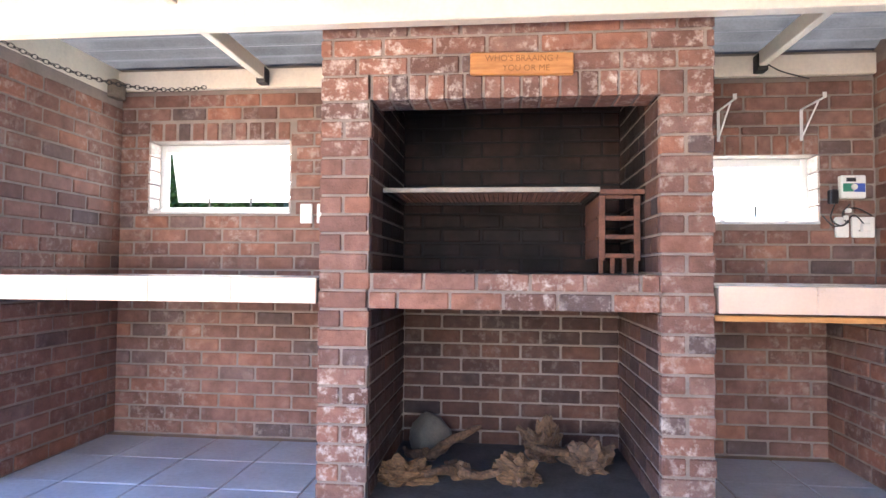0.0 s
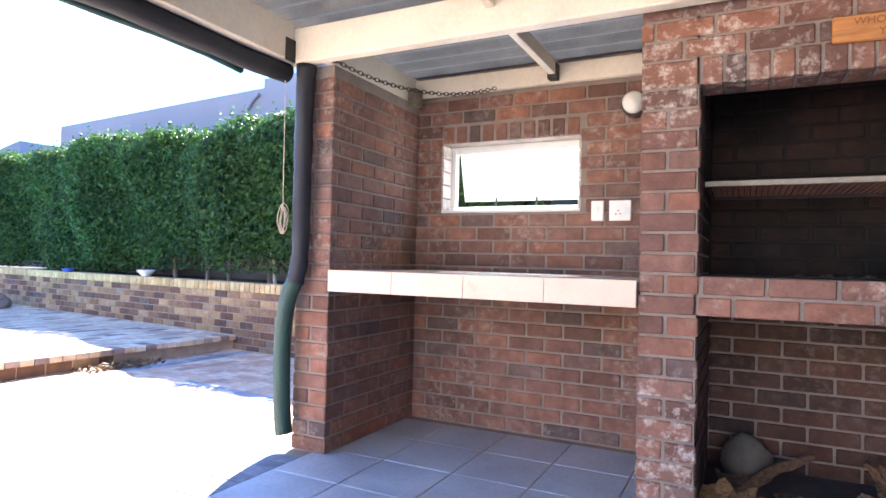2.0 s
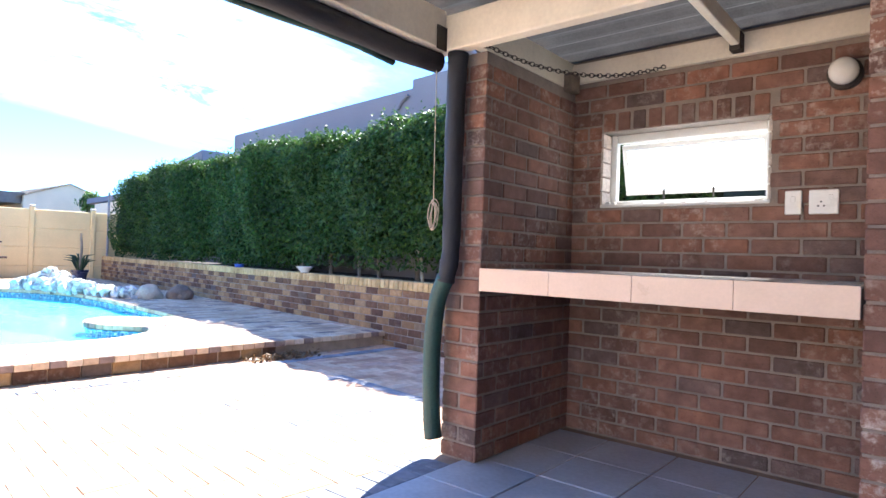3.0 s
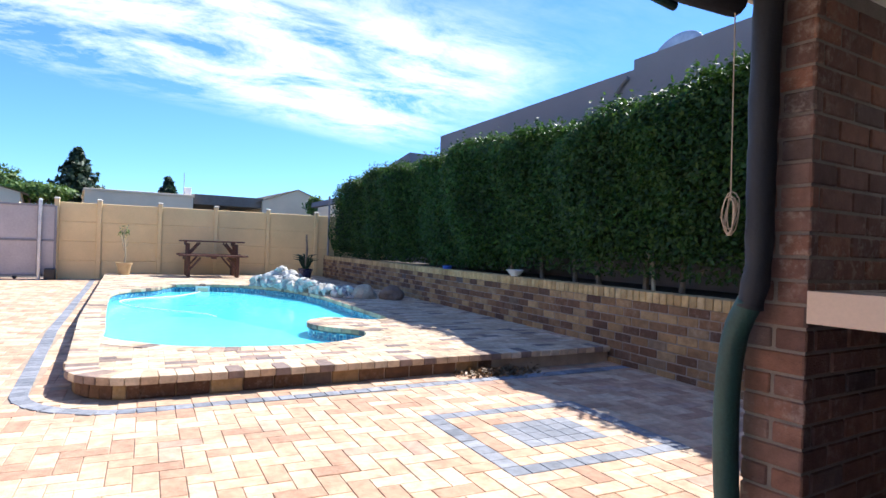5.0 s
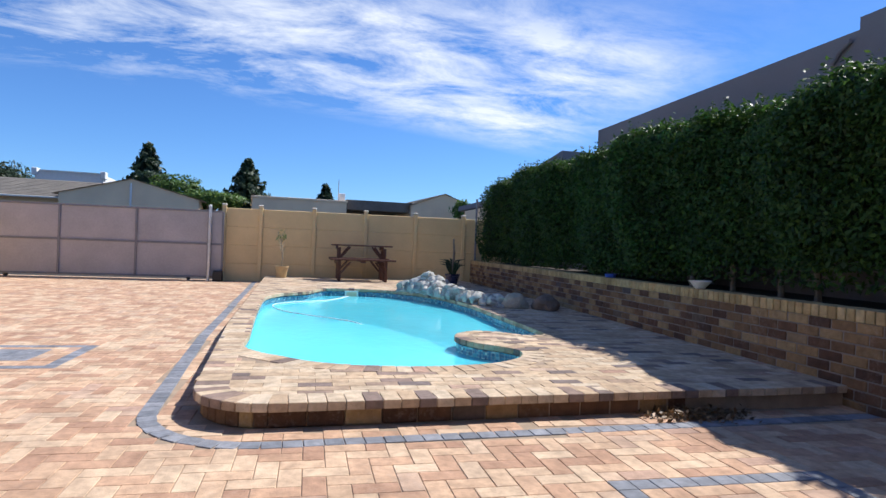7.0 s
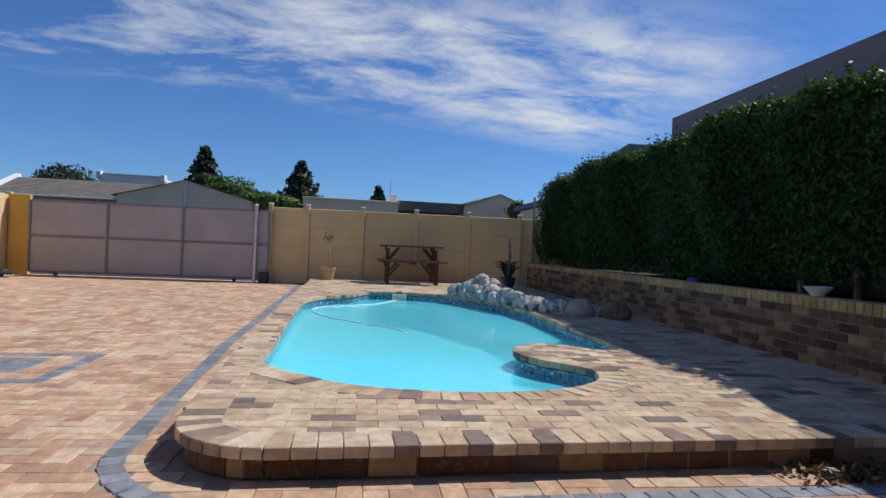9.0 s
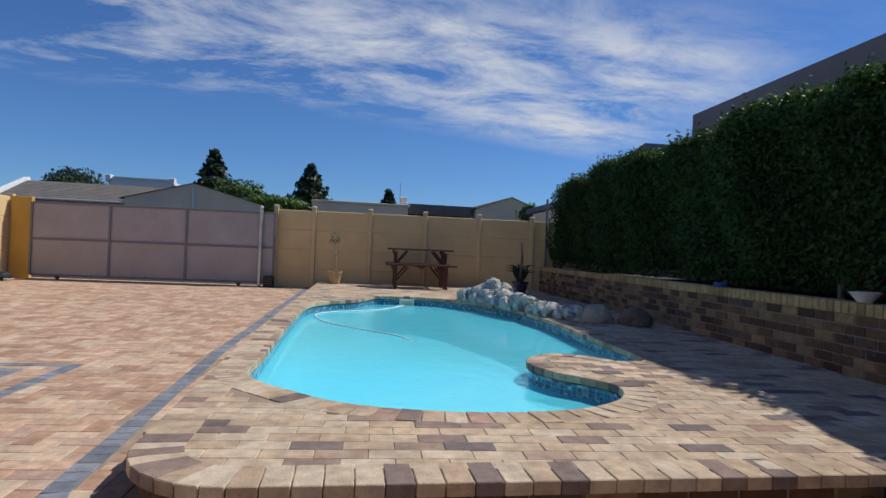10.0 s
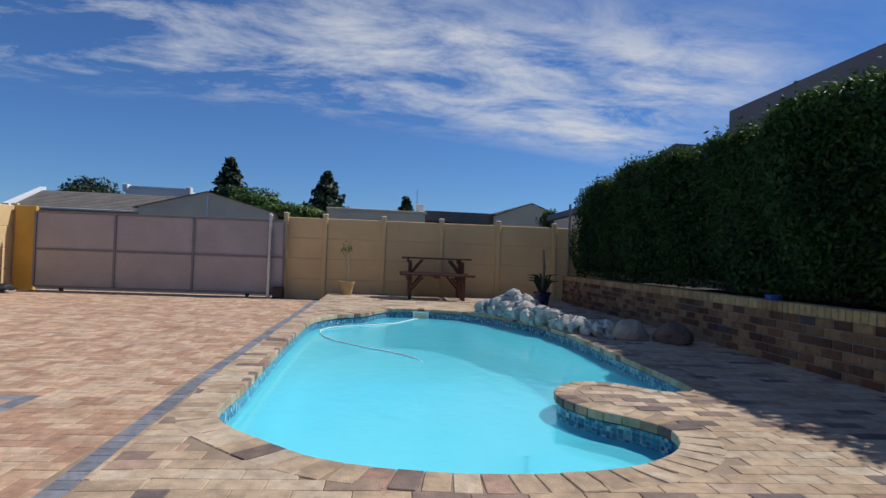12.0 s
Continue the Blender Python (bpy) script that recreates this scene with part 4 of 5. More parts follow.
part("trunk", rod([(-0.25, HB + 0.05, RTOP - 0.05), (-0.25, HB + 0.02, 1.0), (-0.35, HB + 0.0, 1.2), (-0.45, HB + 0.15, 1.4)], [0.022, 0.02, 0.016, 0.01], 7), dry_stem, hedge, m=G)

NB = 6.55
house_n = thing("neighbour_building", "flat-roofed grey rendered building behind the hedge", "building", G @ Matrix.Translation((0, NB, 0)))
part("wall", box(-8.25, NB, -0.1, -2.0, NB + 6, 3.70), grey_render, house_n, m=G)
part("wall", box(-2.0, NB - 0.02, -0.1, 4.5, NB + 6, 3.83), grey_render, house_n, m=G)
part("downpipe", rod([(-2.35, NB - 0.03, 3.40), (-2.25, NB - 0.03, 3.52), (-2.1, NB - 0.03, 3.60)], 0.03), grey_render, house_n, m=G)
dish = thing("satellite_dish", "grey mesh satellite dish on the flat roof", "dish", G @ pose(-1.65, NB + 0.5, 3.84))
part("bowl", spin([(0.0, 0.0), (0.16, 0.015), (0.29, 0.055), (0.39, 0.11), (0.40, 0.11), (0.29, 0.045), (0.15, 0.003), (0.0, -0.012)], 32), galv, dish, m=PLACE[dish.name] @ pose(0, 0, -0.02, 68, 0, 10), smooth=True)
part("mast", rod([(0, 0.1, -0.2), (0, 0.1, 0.08)], 0.03), dark_iron, dish)

# ---------------------------------------------------------------- boundary wall and gate
WX = -13.2
bwall = thing("boundary_wall", "ochre painted precast concrete panel wall with posts", "wall", G @ Matrix.Translation((WX, 1.8, 0)), kind="structure")
posts_y = [-1.55, -0.63, 0.76, 2.15, 3.54, 4.93, 6.32, 7.71]
for y in posts_y:
    post = part("post", box(WX - 0.02, y - 0.055, -0.05, WX + 0.09, y + 0.055, 1.98, 0.012), yellow_wall, bwall, m=G)
    part("cap", box(WX - 0.03, y - 0.065, 1.98, WX + 0.10, y + 0.065, 2.03, 0.02), house_light, post, m=G)
for y0, y1 in zip(posts_y, posts_y[1:]):
    for k in range(4):
        part("panel", box(WX, y0 + 0.05, k * 0.485 - 0.02, WX + 0.045, y1 - 0.05, k * 0.485 + 0.4642, 0.012), yellow_wall, bwall, m=G)
side = thing("side_wall", "sunlit pale ochre precast concrete panel wall", "wall", G @ Matrix.Translation((WX, -7.7, 0)), kind="structure")
for i in range(13):
    x = WX + i * 1.39
    part("post", box(x - 0.055, -7.78, -0.05, x + 0.055, -7.64, 1.98, 0.012), yellow_wall, side, m=G)
    for k in range(4):
        part("panel", box(x + 0.05, -7.74, k * 0.485 - 0.02, x + 1.34, -7.69, k * 0.485 + 0.4642, 0.012), yellow_wall, side, m=G)
part("gate_pier", box(WX + 0.02, -7.62, -0.05, WX + 0.14, -7.17, 1.93, 0.01), yellow_deep, side, m=G)

GX = -12.98
gate = thing("sliding_gate", "closed grey steel sliding gate with sheeted panels", "gate", G @ Matrix.Translation((GX, -4.2, 0)))
ys = [-7.12, -5.37, -3.62, -1.90, -1.55]
zs = [0.10, 0.95, 1.80]
for y in ys:
    part("upright", box(GX - 0.025, y - 0.025, zs[0], GX + 0.025, y + 0.025, zs[2], 0.004), gate_steel, gate, m=G)
for z in zs:
    part("rail", box(GX - 0.022, ys[0] + 0.025, z - 0.025, GX + 0.022, ys[-1] - 0.025, z + 0.025, 0.004), gate_steel, gate, m=G)
for y0, y1 in zip(ys, ys[1:]):
    for z0, z1 in zip(zs, zs[1:]):
        part("sheet", box(GX - 0.012, y0 + 0.02, z0 + 0.02, GX - 0.008, y1 - 0.02, z1 - 0.02), gate_sheet, gate, m=G)
for y in (-6.5, -2.35):
    part("wheel", spin([(0.0, -0.02), (0.05, -0.02), (0.04, 0.0), (0.05, 0.02), (0.0, 0.02)], 16), dark_iron, gate, m=G @ pose(GX, y, 0.055, 0, 90, 0))
track = tagged(part("gate_track", box(GX - 0.02, -7.2, -0.005, GX + 0.02, -1.2, 0.012, 0.003), dark_iron, m=G), "dark steel gate track in the paving", "track")
guide = thing("gate_guide_post", "pale grey steel guide post beside the gate", "post", G @ pose(GX + 0.09, -1.86, 0))
part("post", box(-0.035, -0.035, -0.02, 0.035, 0.035, 1.92, 0.006), galv, guide)
part("cap", spin([(0.0, 1.97), (0.04, 1.95), (0.045, 1.92), (0.0, 1.92)], 12), plastic_white, guide)
motor = thing("gate_motor", "black plastic gate motor box on the paving", "motor", G @ pose(GX + 0.12, -1.62, 0))
part("housing", box(-0.10, -0.12, 0.0, 0.10, 0.12, 0.27, 0.03, seg=3), plastic_black, motor)
part("base_plate", box(-0.13, -0.15, -0.004, 0.13, 0.15, 0.006), dark_iron, motor)

for dx, tip in ((0.0, 1.45), (0.22, 1.05)):
    tool = thing("garden_pole", "thin weathered wooden pole leaning on the wall", "pole", G @ pose(WX + 1.0 + dx, -7.42, 0))
    part("shaft", rod([(0, 0, 0), (-0.03, -0.10, tip * 0.5), (-0.05, -0.20, tip)], [0.018, 0.017, 0.015], 8), bark, tool)
    part("grip", rod([(-0.05, -0.196, tip - 0.06), (-0.051, -0.20, tip + 0.01)], 0.02, 8), dark_iron, tool)
bundle = thing("cloth_bundle", "dark crumpled cloth bundle at the foot of the wall", "bundle", G @ pose(WX + 1.15, -7.18, 0))

# ---------------------------------------------------------------- pool side things
table = thing("picnic_table", "red-brown stained timber picnic table with fixed benches", "table", G @ pose(-12.2, 1.98, DECK) @ Matrix.Diagonal((1.0, 0.96, 1.13, 1.0)))
for k in range(5):
    part("top_plank", box(-0.36 + k * 0.146, -0.80, 0.775, -0.36 + k * 0.146 + 0.136, 0.80, 0.81, 0.005), table_wood, table)
for sx in (-0.66, 0.66):
    for k in range(2):
        part("bench_plank", box(sx - 0.14 + k * 0.145, -0.84, 0.46, sx - 0.005 + k * 0.145, 0.84, 0.50, 0.005), table_wood, table)
    part("bench_cleat", box(sx - 0.13, -0.06, 0.415, sx + 0.13, 0.06, 0.46, 0.004), table_wood, table)
for y in (-0.60, 0.60):
    for sx in (-0.62, -0.30, 0.30, 0.62):
        part("leg", box(sx - 0.05, y - 0.035, 0.0, sx + 0.05, y + 0.035, 0.46 if abs(sx) > 0.5 else 0.74, 0.006), table_wood, table)
    part("cross_beam", box(-0.78, y - 0.075, 0.36, 0.78, y - 0.036, 0.44, 0.005), table_wood, table)
    part("top_bearer", box(-0.35, y - 0.075, 0.70, 0.35, y - 0.036, 0.775, 0.005), table_wood, table)
    s = 1 if y < 0 else -1
    for sx, z0, z1 in ((0.30, 0.50, 0.76), (-0.30, 0.50, 0.76), (0.62, 0.18, 0.43), (-0.62, 0.18, 0.43)):
        a, b = Vector((sx, y + s * 0.03, z0)), Vector((sx, y + s * 0.28, z1))
        mm = Matrix.Translation((a + b) / 2) @ Matrix.Rotation(math.atan2((b - a).y, (b - a).z) * -1, 4, "X")
        br = box(-0.03, -0.022, -(b - a).length / 2, 0.03, 0.022, (b - a).length / 2, 0.004)
        br.transform(mm)
        part("brace", br, table_wood, table)


def pot(name, label, m, r, h, mat):
    p = thing(name, label, "pot", m)
    part("vessel", spin([(0.0, 0.0), (r * 0.68, 0.0), (r * 0.72, 0.02), (r * 0.95, h * 0.82), (r * 1.06, h * 0.84), (r * 1.08, h), (r * 0.94, h), (r * 0.88, h * 0.82), (r * 0.6, 0.05)], 28), mat, p, smooth=False)
    part("earth", spin([(r * 0.9, h * 0.85), (r * 0.5, h * 0.88), (0.0, h * 0.9)], 20), soil, p)
    return p


stick = pot("potted_plant", "sparse dry-stemmed plant in a buff clay pot", G @ pose(-12.45, -0.02, DECK), 0.17, 0.30, terracotta)
r2 = random.Random(3)
stem = rod([(0, 0, 0.25), (0.01, 0.02, 0.5), (-0.02, 0.0, 0.75), (0.0, -0.05, 1.0), (0.02, -0.06, 1.12)], [0.022, 0.02, 0.017, 0.012, 0.006], 7)
for k in range(9):
    z = 0.62 + k * 0.055
    a = r2.uniform(0, 6.28)
    rod([(0, -0.03, z), (0.07 * math.cos(a), 0.07 * math.sin(a) - 0.03, z + 0.09), (0.11 * math.cos(a), 0.11 * math.sin(a) - 0.03, z + 0.2)], [0.011, 0.009, 0.004], 5, stem)
part("stem", stem, dry_stem, stick)


def ball_leaves(c, rad, n, size, mat, seed, cone=0.0):
    def where(r, k):
        d = r.normal(0, 1, (k, 3))
        d /= np.linalg.norm(d, axis=1)[:, None]
        rr = r.uniform(0.55, 1.05, (k, 1)) * (1 + 0.25 * np.sin(d[:, :1] * 5 + seed) * np.cos(d[:, 2:] * 4))
        p = d * rr * np.array(rad)
        return p + np.array(c), d
    return leaves(n, where, size, mat, seed)


tuft = ball_leaves((0, -0.04, 1.05), (0.13, 0.13, 0.16), 46, (0.02, 0.05), leaf_bright, 5)
tagged(part("leaves", tuft, leaf_bright, stick), kind="stuff")
planter_m = plain("navy glazed clay", (0.025, 0.027, 0.07), 0.3, vary=0.2)
planter = pot("planter", "dark blue glazed planter beside the rocks", G @ pose(-10.6, 4.05, DECK), 0.17, 0.30, planter_m)
r2 = random.Random(9)
for k in range(14):
    a, l = r2.uniform(0, 6.28), r2.uniform(0.3, 0.55)
    part("blade", rod([(0.04 * math.cos(a), 0.04 * math.sin(a), 0.28), (0.16 * math.cos(a), 0.16 * math.sin(a), 0.28 + l * 0.7), (0.32 * math.cos(a), 0.32 * math.sin(a), 0.28 + l * 0.75)], [0.02, 0.022, 0.003], 5), leaf_dark, planter)
part("stem", rod([(0, 0, 0.28), (0.02, 0.02, 0.8), (0, 0.0, 1.15)], [0.03, 0.03, 0.022], 7), bark, planter)


def stone(size, seed, rough=0.22):
    b = bmesh.new()
    bmesh.ops.create_icosphere(b, subdivisions=3, radius=1.0)
    off = Vector((seed * 3.1, seed * 1.7, seed * 0.9))
    for v in b.verts:
        d = v.co.normalized()
        k = 1 + rough * noise.noise(d * 1.3 + off) * 2 + rough * 0.7 * noise.noise(d * 3.5 + off)
        k = min(k, 1.12)
        v.co = Vector((d.x * size[0] * k, d.y * size[1] * k, max(d.z * size[2] * k, -size[2] * 0.45)))
    bmesh.ops.translate(b, verts=b.verts, vec=(0, 0, size[2] * 0.44))
    return b


part("cloth", stone((0.20, 0.17, 0.14), 77, 0.3), tarp_black, bundle, smooth=True)
part("loose_end", rod([(0.1, 0.1, 0.03), (0.16, 0.22, 0.03), (0.13, 0.33, 0.06)], [0.03, 0.025, 0.012], 7), white_wood, bundle)
r3 = random.Random(21)
spots = []
for k in range(15):
    f = k / 14
    x, y = -8.75 + 2.85 * f, 2.66 + 0.98 * f ** 0.8 + 0.05 * math.sin(k)
    spots.append((x, y, DECK - 0.01, r3.uniform(0.14, 0.20) * (1.15 - 0.3 * f)))
for k in range(9):
    spots.append((-8.7 + r3.uniform(-0.35, 0.75), 2.78 + r3.uniform(-0.1, 0.4) + 0.05 * k, DECK - 0.01, r3.uniform(0.15, 0.23)))
for x, y, z in ((-8.5, 2.95, 0.30), (-8.2, 3.15, 0.28), (-8.45, 3.02, 0.44)):
    spots.append((x, y, z, 0.16))
for i, (x, y, z, s) in enumerate(spots):
    st = part("rock", stone((s * r3.uniform(0.85, 1.25), s * r3.uniform(0.8, 1.2), s * r3.uniform(0.75, 1.1)), i + 1, 0.6), rock_pale, m=G @ pose(x, y, z, r3.uniform(-8, 8), r3.uniform(-8, 8), r3.uniform(0, 360)))
    tagged(st, "pale weathered grey rock piled at the pool edge", "rock", "rocks at the pool edge")
tagged(part("boulder", stone((0.22, 0.16, 0.17), 41, 0.12), rock_tan, m=G @ pose(-5.75, 3.95, DECK - 0.01, 0, 0, 60)), "smooth tan boulder on the deck", "rock")
tagged(part("boulder", stone((0.22, 0.20, 0.17), 45, 0.14), rock_brown, m=G @ pose(-5.55, 4.40, DECK - 0.01, 0, 0, 20)), "brown boulder against the retaining wall", "rock")
bowl = tagged(part("bowl", spin([(0.0, 0.004), (0.055, 0.0), (0.06, 0.01), (0.10, 0.06), (0.125, 0.085), (0.118, 0.087), (0.09, 0.06), (0.0, 0.02)], 28), ceramic, m=GW @ pose(-2.35, RW + 0.10, 8 * C + 0.098)), "white ceramic bowl on the wall capping", "bowl")
tagged(part("blue_tub", spin([(0.0, 0.0), (0.07, 0.0), (0.085, 0.05), (0.078, 0.052), (0.06, 0.015), (0.0, 0.01)], 20), plastic_blue, m=GW @ pose(-4.55, RW + 0.11, 8 * C + 0.098)), "small blue plastic tub on the wall capping", "tub")
skim = thing("pool_skimmer", "white plastic skimmer mouth in the pool wall", "skimmer", G @ pose(-9.13, 1.55, 0.03, 0, 0, 0))
for d in ((0, -0.14, -0.06, 0.03, -0.10, 0.09), (0, 0.10, -0.06, 0.03, 0.14, 0.09), (0, -0.10, 0.06, 0.03, 0.10, 0.09)):
    part("frame", box(*d, 0.004), plastic_white, skim)
part("flap", box(0.0, -0.10, -0.05, 0.012, 0.10, 0.06), house_render, skim)
hose = tagged(part("pool_hose", rod(spline([(-9.08, 1.5, 0.01), (-8.1, 1.05, 0.012), (-7.5, 0.35, 0.014), (-7.15, 0.12, 0.014), (-6.7, 0.12, 0.014), (-6.11, 0.32, 0.014), (-5.57, 0.73, 0.014), (-5.17, 1.12, 0.012), (-4.74, 1.38, 0.005), (-4.35, 1.58, -0.1)], 8, False), 0.008, 8), cable_white, m=G, smooth=True), "white pool cleaner hose floating on the water", "hose")
drain = tagged(part("pool_inlet", spin([(0.0, 0.008), (0.03, 0.008), (0.04, 0.0), (0.0, 0.0)], 16), plastic_white, m=G @ pose(-1.80, 2.50, -0.046)), "round white inlet on the pool step", "inlet")


def litter(r, n):
    p = np.stack([r.normal(-0.12, 0.07, n).clip(-0.24, 0.3), r.normal(3.3, 0.16, n), 0.008 + r.exponential(0.012, n)], 1)
    return p, np.tile((0, 0, 1.0), (n, 1))


tagged(part("leaf_litter", leaves(700, litter, (0.014, 0.034), leaf_dry, 31), leaf_dry, m=G), "dry brown leaves blown against the deck edge", "leaves", kind="stuff")

# ---------------------------------------------------------------- blind, cord and chain at the open side
blind = thing("shade_blind", "rolled black and green shade cloth tied to the beam and pillar", "blind", pose(-2.36, FRONT - 0.1, 2.05))
roll = rod([(-2.355, -1.1, 2.065)] + [(-2.355 + 0.008 * math.sin(k * 1.9), -0.8 + k * 0.25, 2.068 - 0.008 * (k % 2)) for k in range(14)] + [(-2.34, FRONT - 0.10, 2.065)], 0.055, 12)
part("roll", roll, tarp_black, blind, m=I4, smooth=True)
part("hem", rod([(-2.41, -1.1, 2.02)] + [(-2.41 + 0.01 * math.sin(k * 2.3), -0.8 + k * 0.25, 2.02 - 0.01 * math.sin(k)) for k in range(14)], 0.018, 8), tarp_green, blind, m=I4, smooth=True)
part("hanging_roll", rod(spline([(-2.23, FRONT - 0.066, 2.10), (-2.235, FRONT - 0.068, 1.8), (-2.235, FRONT - 0.068, 1.4), (-2.235, FRONT - 0.068, 1.08), (-2.262, FRONT - 0.07, 0.92)], 6, False), [0.056, 0.054, 0.05, 0.052, 0.05, 0.05, 0.048, 0.05, 0.052, 0.05, 0.047, 0.05, 0.048, 0.05, 0.047, 0.048, 0.05, 0.046, 0.044, 0.047, 0.05, 0.046, 0.044, 0.046, 0.05], 14), tarp_black, blind, "black shade cloth", m=I4, smooth=True)
part("hanging_roll", rod(spline([(-2.26, FRONT - 0.07, 0.94), (-2.31, FRONT - 0.072, 0.82), (-2.335, FRONT - 0.072, 0.62), (-2.335, FRONT - 0.072, 0.4), (-2.325, FRONT - 0.07, 0.2), (-2.31, FRONT - 0.07, 0.10)], 6, False), 0.046, 14), tarp_green, blind, "faded dark green shade cloth", m=I4, smooth=True)
CX, CY = -2.315, FRONT - 0.125
cord = thing("cord", "pale cord hanging from the beam in a knotted hank", "cord", pose(CX, CY, 2.1))
part("line", rod([(CX - 0.01, CY, 2.14), (CX - 0.005, CY, 1.7), (CX, CY, 1.32)], 0.0025, 6), rope, cord, m=I4)
r4 = random.Random(5)
for k in range(6):
    w0 = r4.uniform(0.012, 0.028)
    zc = 1.30 - r4.uniform(0, 0.03)
    part("loop", rod([(CX + w0 * math.sin(a) * (1 + 0.2 * math.sin(a * 2)), CY + w0 * 0.5 * math.cos(a + k), zc - 0.02 + 0.07 * math.cos(a)) for a in np.linspace(0, 6.28, 14)], 0.0026, 5), rope, cord, m=I4)
part("hook", rod([(-2.27, CY, 2.16), (-2.32, CY, 2.17), (-2.345, CY, 2.14)], 0.006, 6), dark_iron, cord, m=I4)

link_bm = rod([(0.011 * math.cos(a), 0, 0.017 * math.sin(a)) for a in np.linspace(0, 2 * math.pi, 11)], 0.0028, 5, caps=False)
link_me = finish(link_bm, "link", dark_iron)
chain = thing("chain", "rusty iron chain slung below the roof", "chain", pose(-2.0, FRONT, 2.1))
c0, c1 = Vector((-2.10, FRONT - 0.03, 2.14)), Vector((-1.52, BACK - 0.06, 2.16))
for k in range(44):
    f = k / 43
    p = c0.lerp(c1, f) - Vector((0, 0, 0.10 * 4 * f * (1 - f)))
    d = (c1 - c0) - Vector((0, 0, 0.10 * 4 * (1 - 2 * f)))
    put(new("link", link_me), Matrix.Translation(p) @ d.to_track_quat("Z", "Y").to_matrix().to_4x4() @ Matrix.Rotation(k * math.pi / 2, 4, "Z"), chain)

# ---------------------------------------------------------------- braai fittings
sign = thing("wooden_sign", "varnished pine sign with routed words on the chimney", "sign", pose(0.42, FRONT - 0.005, 1.94, 0, 1.2, 0))
part("board", box(-0.225, -0.022, -0.05, 0.225, 0.0, 0.05, 0.006), sign_wood, sign)
for words, z, x in (("WHO'S BRAAING ?", 0.010, 0.0), ("YOU OR ME", -0.033, 0.02)):
    cu = bpy.data.curves.new("words", "FONT")
    cu.body, cu.size, cu.align_x, cu.extrude = words, 0.038, "CENTER", 0.0015
    tmp = new("words", cu)
    me = bpy.data.meshes.new_from_object(tmp)
    bpy.data.objects.remove(tmp)
    me.materials.append(carving)
    part("words", me, carving, sign, m=PLACE[sign.name] @ pose(x, -0.0222, z, 90, 0, 0))

grill = thing("braai_grill", "grey steel grid shelf across the firebox", "grill", pose(0.3, 3.2, 1.43))
GX0, GX1, GY0, GY1, GZ = CH1 + 0.004, 0.80, 3.06, 3.62, 1.425
bar_m = plain("greasy grey steel", (0.30, 0.27, 0.22), 0.6, 0.3, vary=0.3)
part("front_bar", box(GX0, GY0, GZ - 0.012, GX1, GY0 + 0.02, GZ + 0.012, 0.002), bar_m, grill, m=I4)
part("back_bar", box(GX0, GY1, GZ - 0.012, GX1, GY1 + 0.02, GZ + 0.012, 0.002), dark_iron, grill, m=I4)
for x in (GX0, GX1 - 0.02):
    part("side_bar", box(x, GY0 + 0.02, GZ - 0.012, x + 0.02, GY1, GZ + 0.012, 0.002), dark_iron, grill, m=I4)
mesh_bm = bmesh.new()
for k in range(40):
    x = GX0 + 0.03 + k * (GX1 - GX0 - 0.06) / 39
    rod([(x, GY0 + 0.02, GZ), (x, GY1, GZ)], 0.003, 4, mesh_bm)
for k in range(16):
    y = GY0 + 0.04 + k * 0.034
    rod([(GX0 + 0.02, y, GZ + 0.004), (GX1 - 0.02, y, GZ + 0.004)], 0.003, 4, mesh_bm)
tagged(part("wire_grid", mesh_bm, rust, grill, m=I4), kind="stuff")
basket = thing("ember_basket", "rusty steel ember basket in the firebox", "basket", pose(0.88, 3.2, 12 * C))
for x in (0.80, 0.965):
    part("upright", box(x, 3.10, 12 * C + 0.06, x + 0.03, 3.125, 1.40, 0.003), rust, basket, m=I4)
for z in (1.10, 1.19, 1.28, 1.385):
    part("bar", box(0.83, 3.102, z, 0.965, 3.122, z + 0.022, 0.003), rust, basket, m=I4)
part("side_plate", box(0.80, 3.126, 1.10, 0.806, 3.60, 1.40, 0.002), rust, basket, m=I4)
for z in (1.19, 1.29):
    part("stiffener", box(0.792, 3.126, z, 0.80, 3.58, z + 0.012, 0.002), rust, basket, m=I4)
part("top_bar", box(0.80, 3.06, 1.402, CH2 - 0.003, 3.09, 1.425, 0.003), rust, basket, m=I4)
for k in range(4):
    part("foot", box(0.80 + k * 0.055, 3.105, 12 * C - 0.001, 0.82 + k * 0.055, 3.125, 12 * C + 0.065 if k % 3 == 0 else 1.10, 0.002), rust, basket, m=I4)


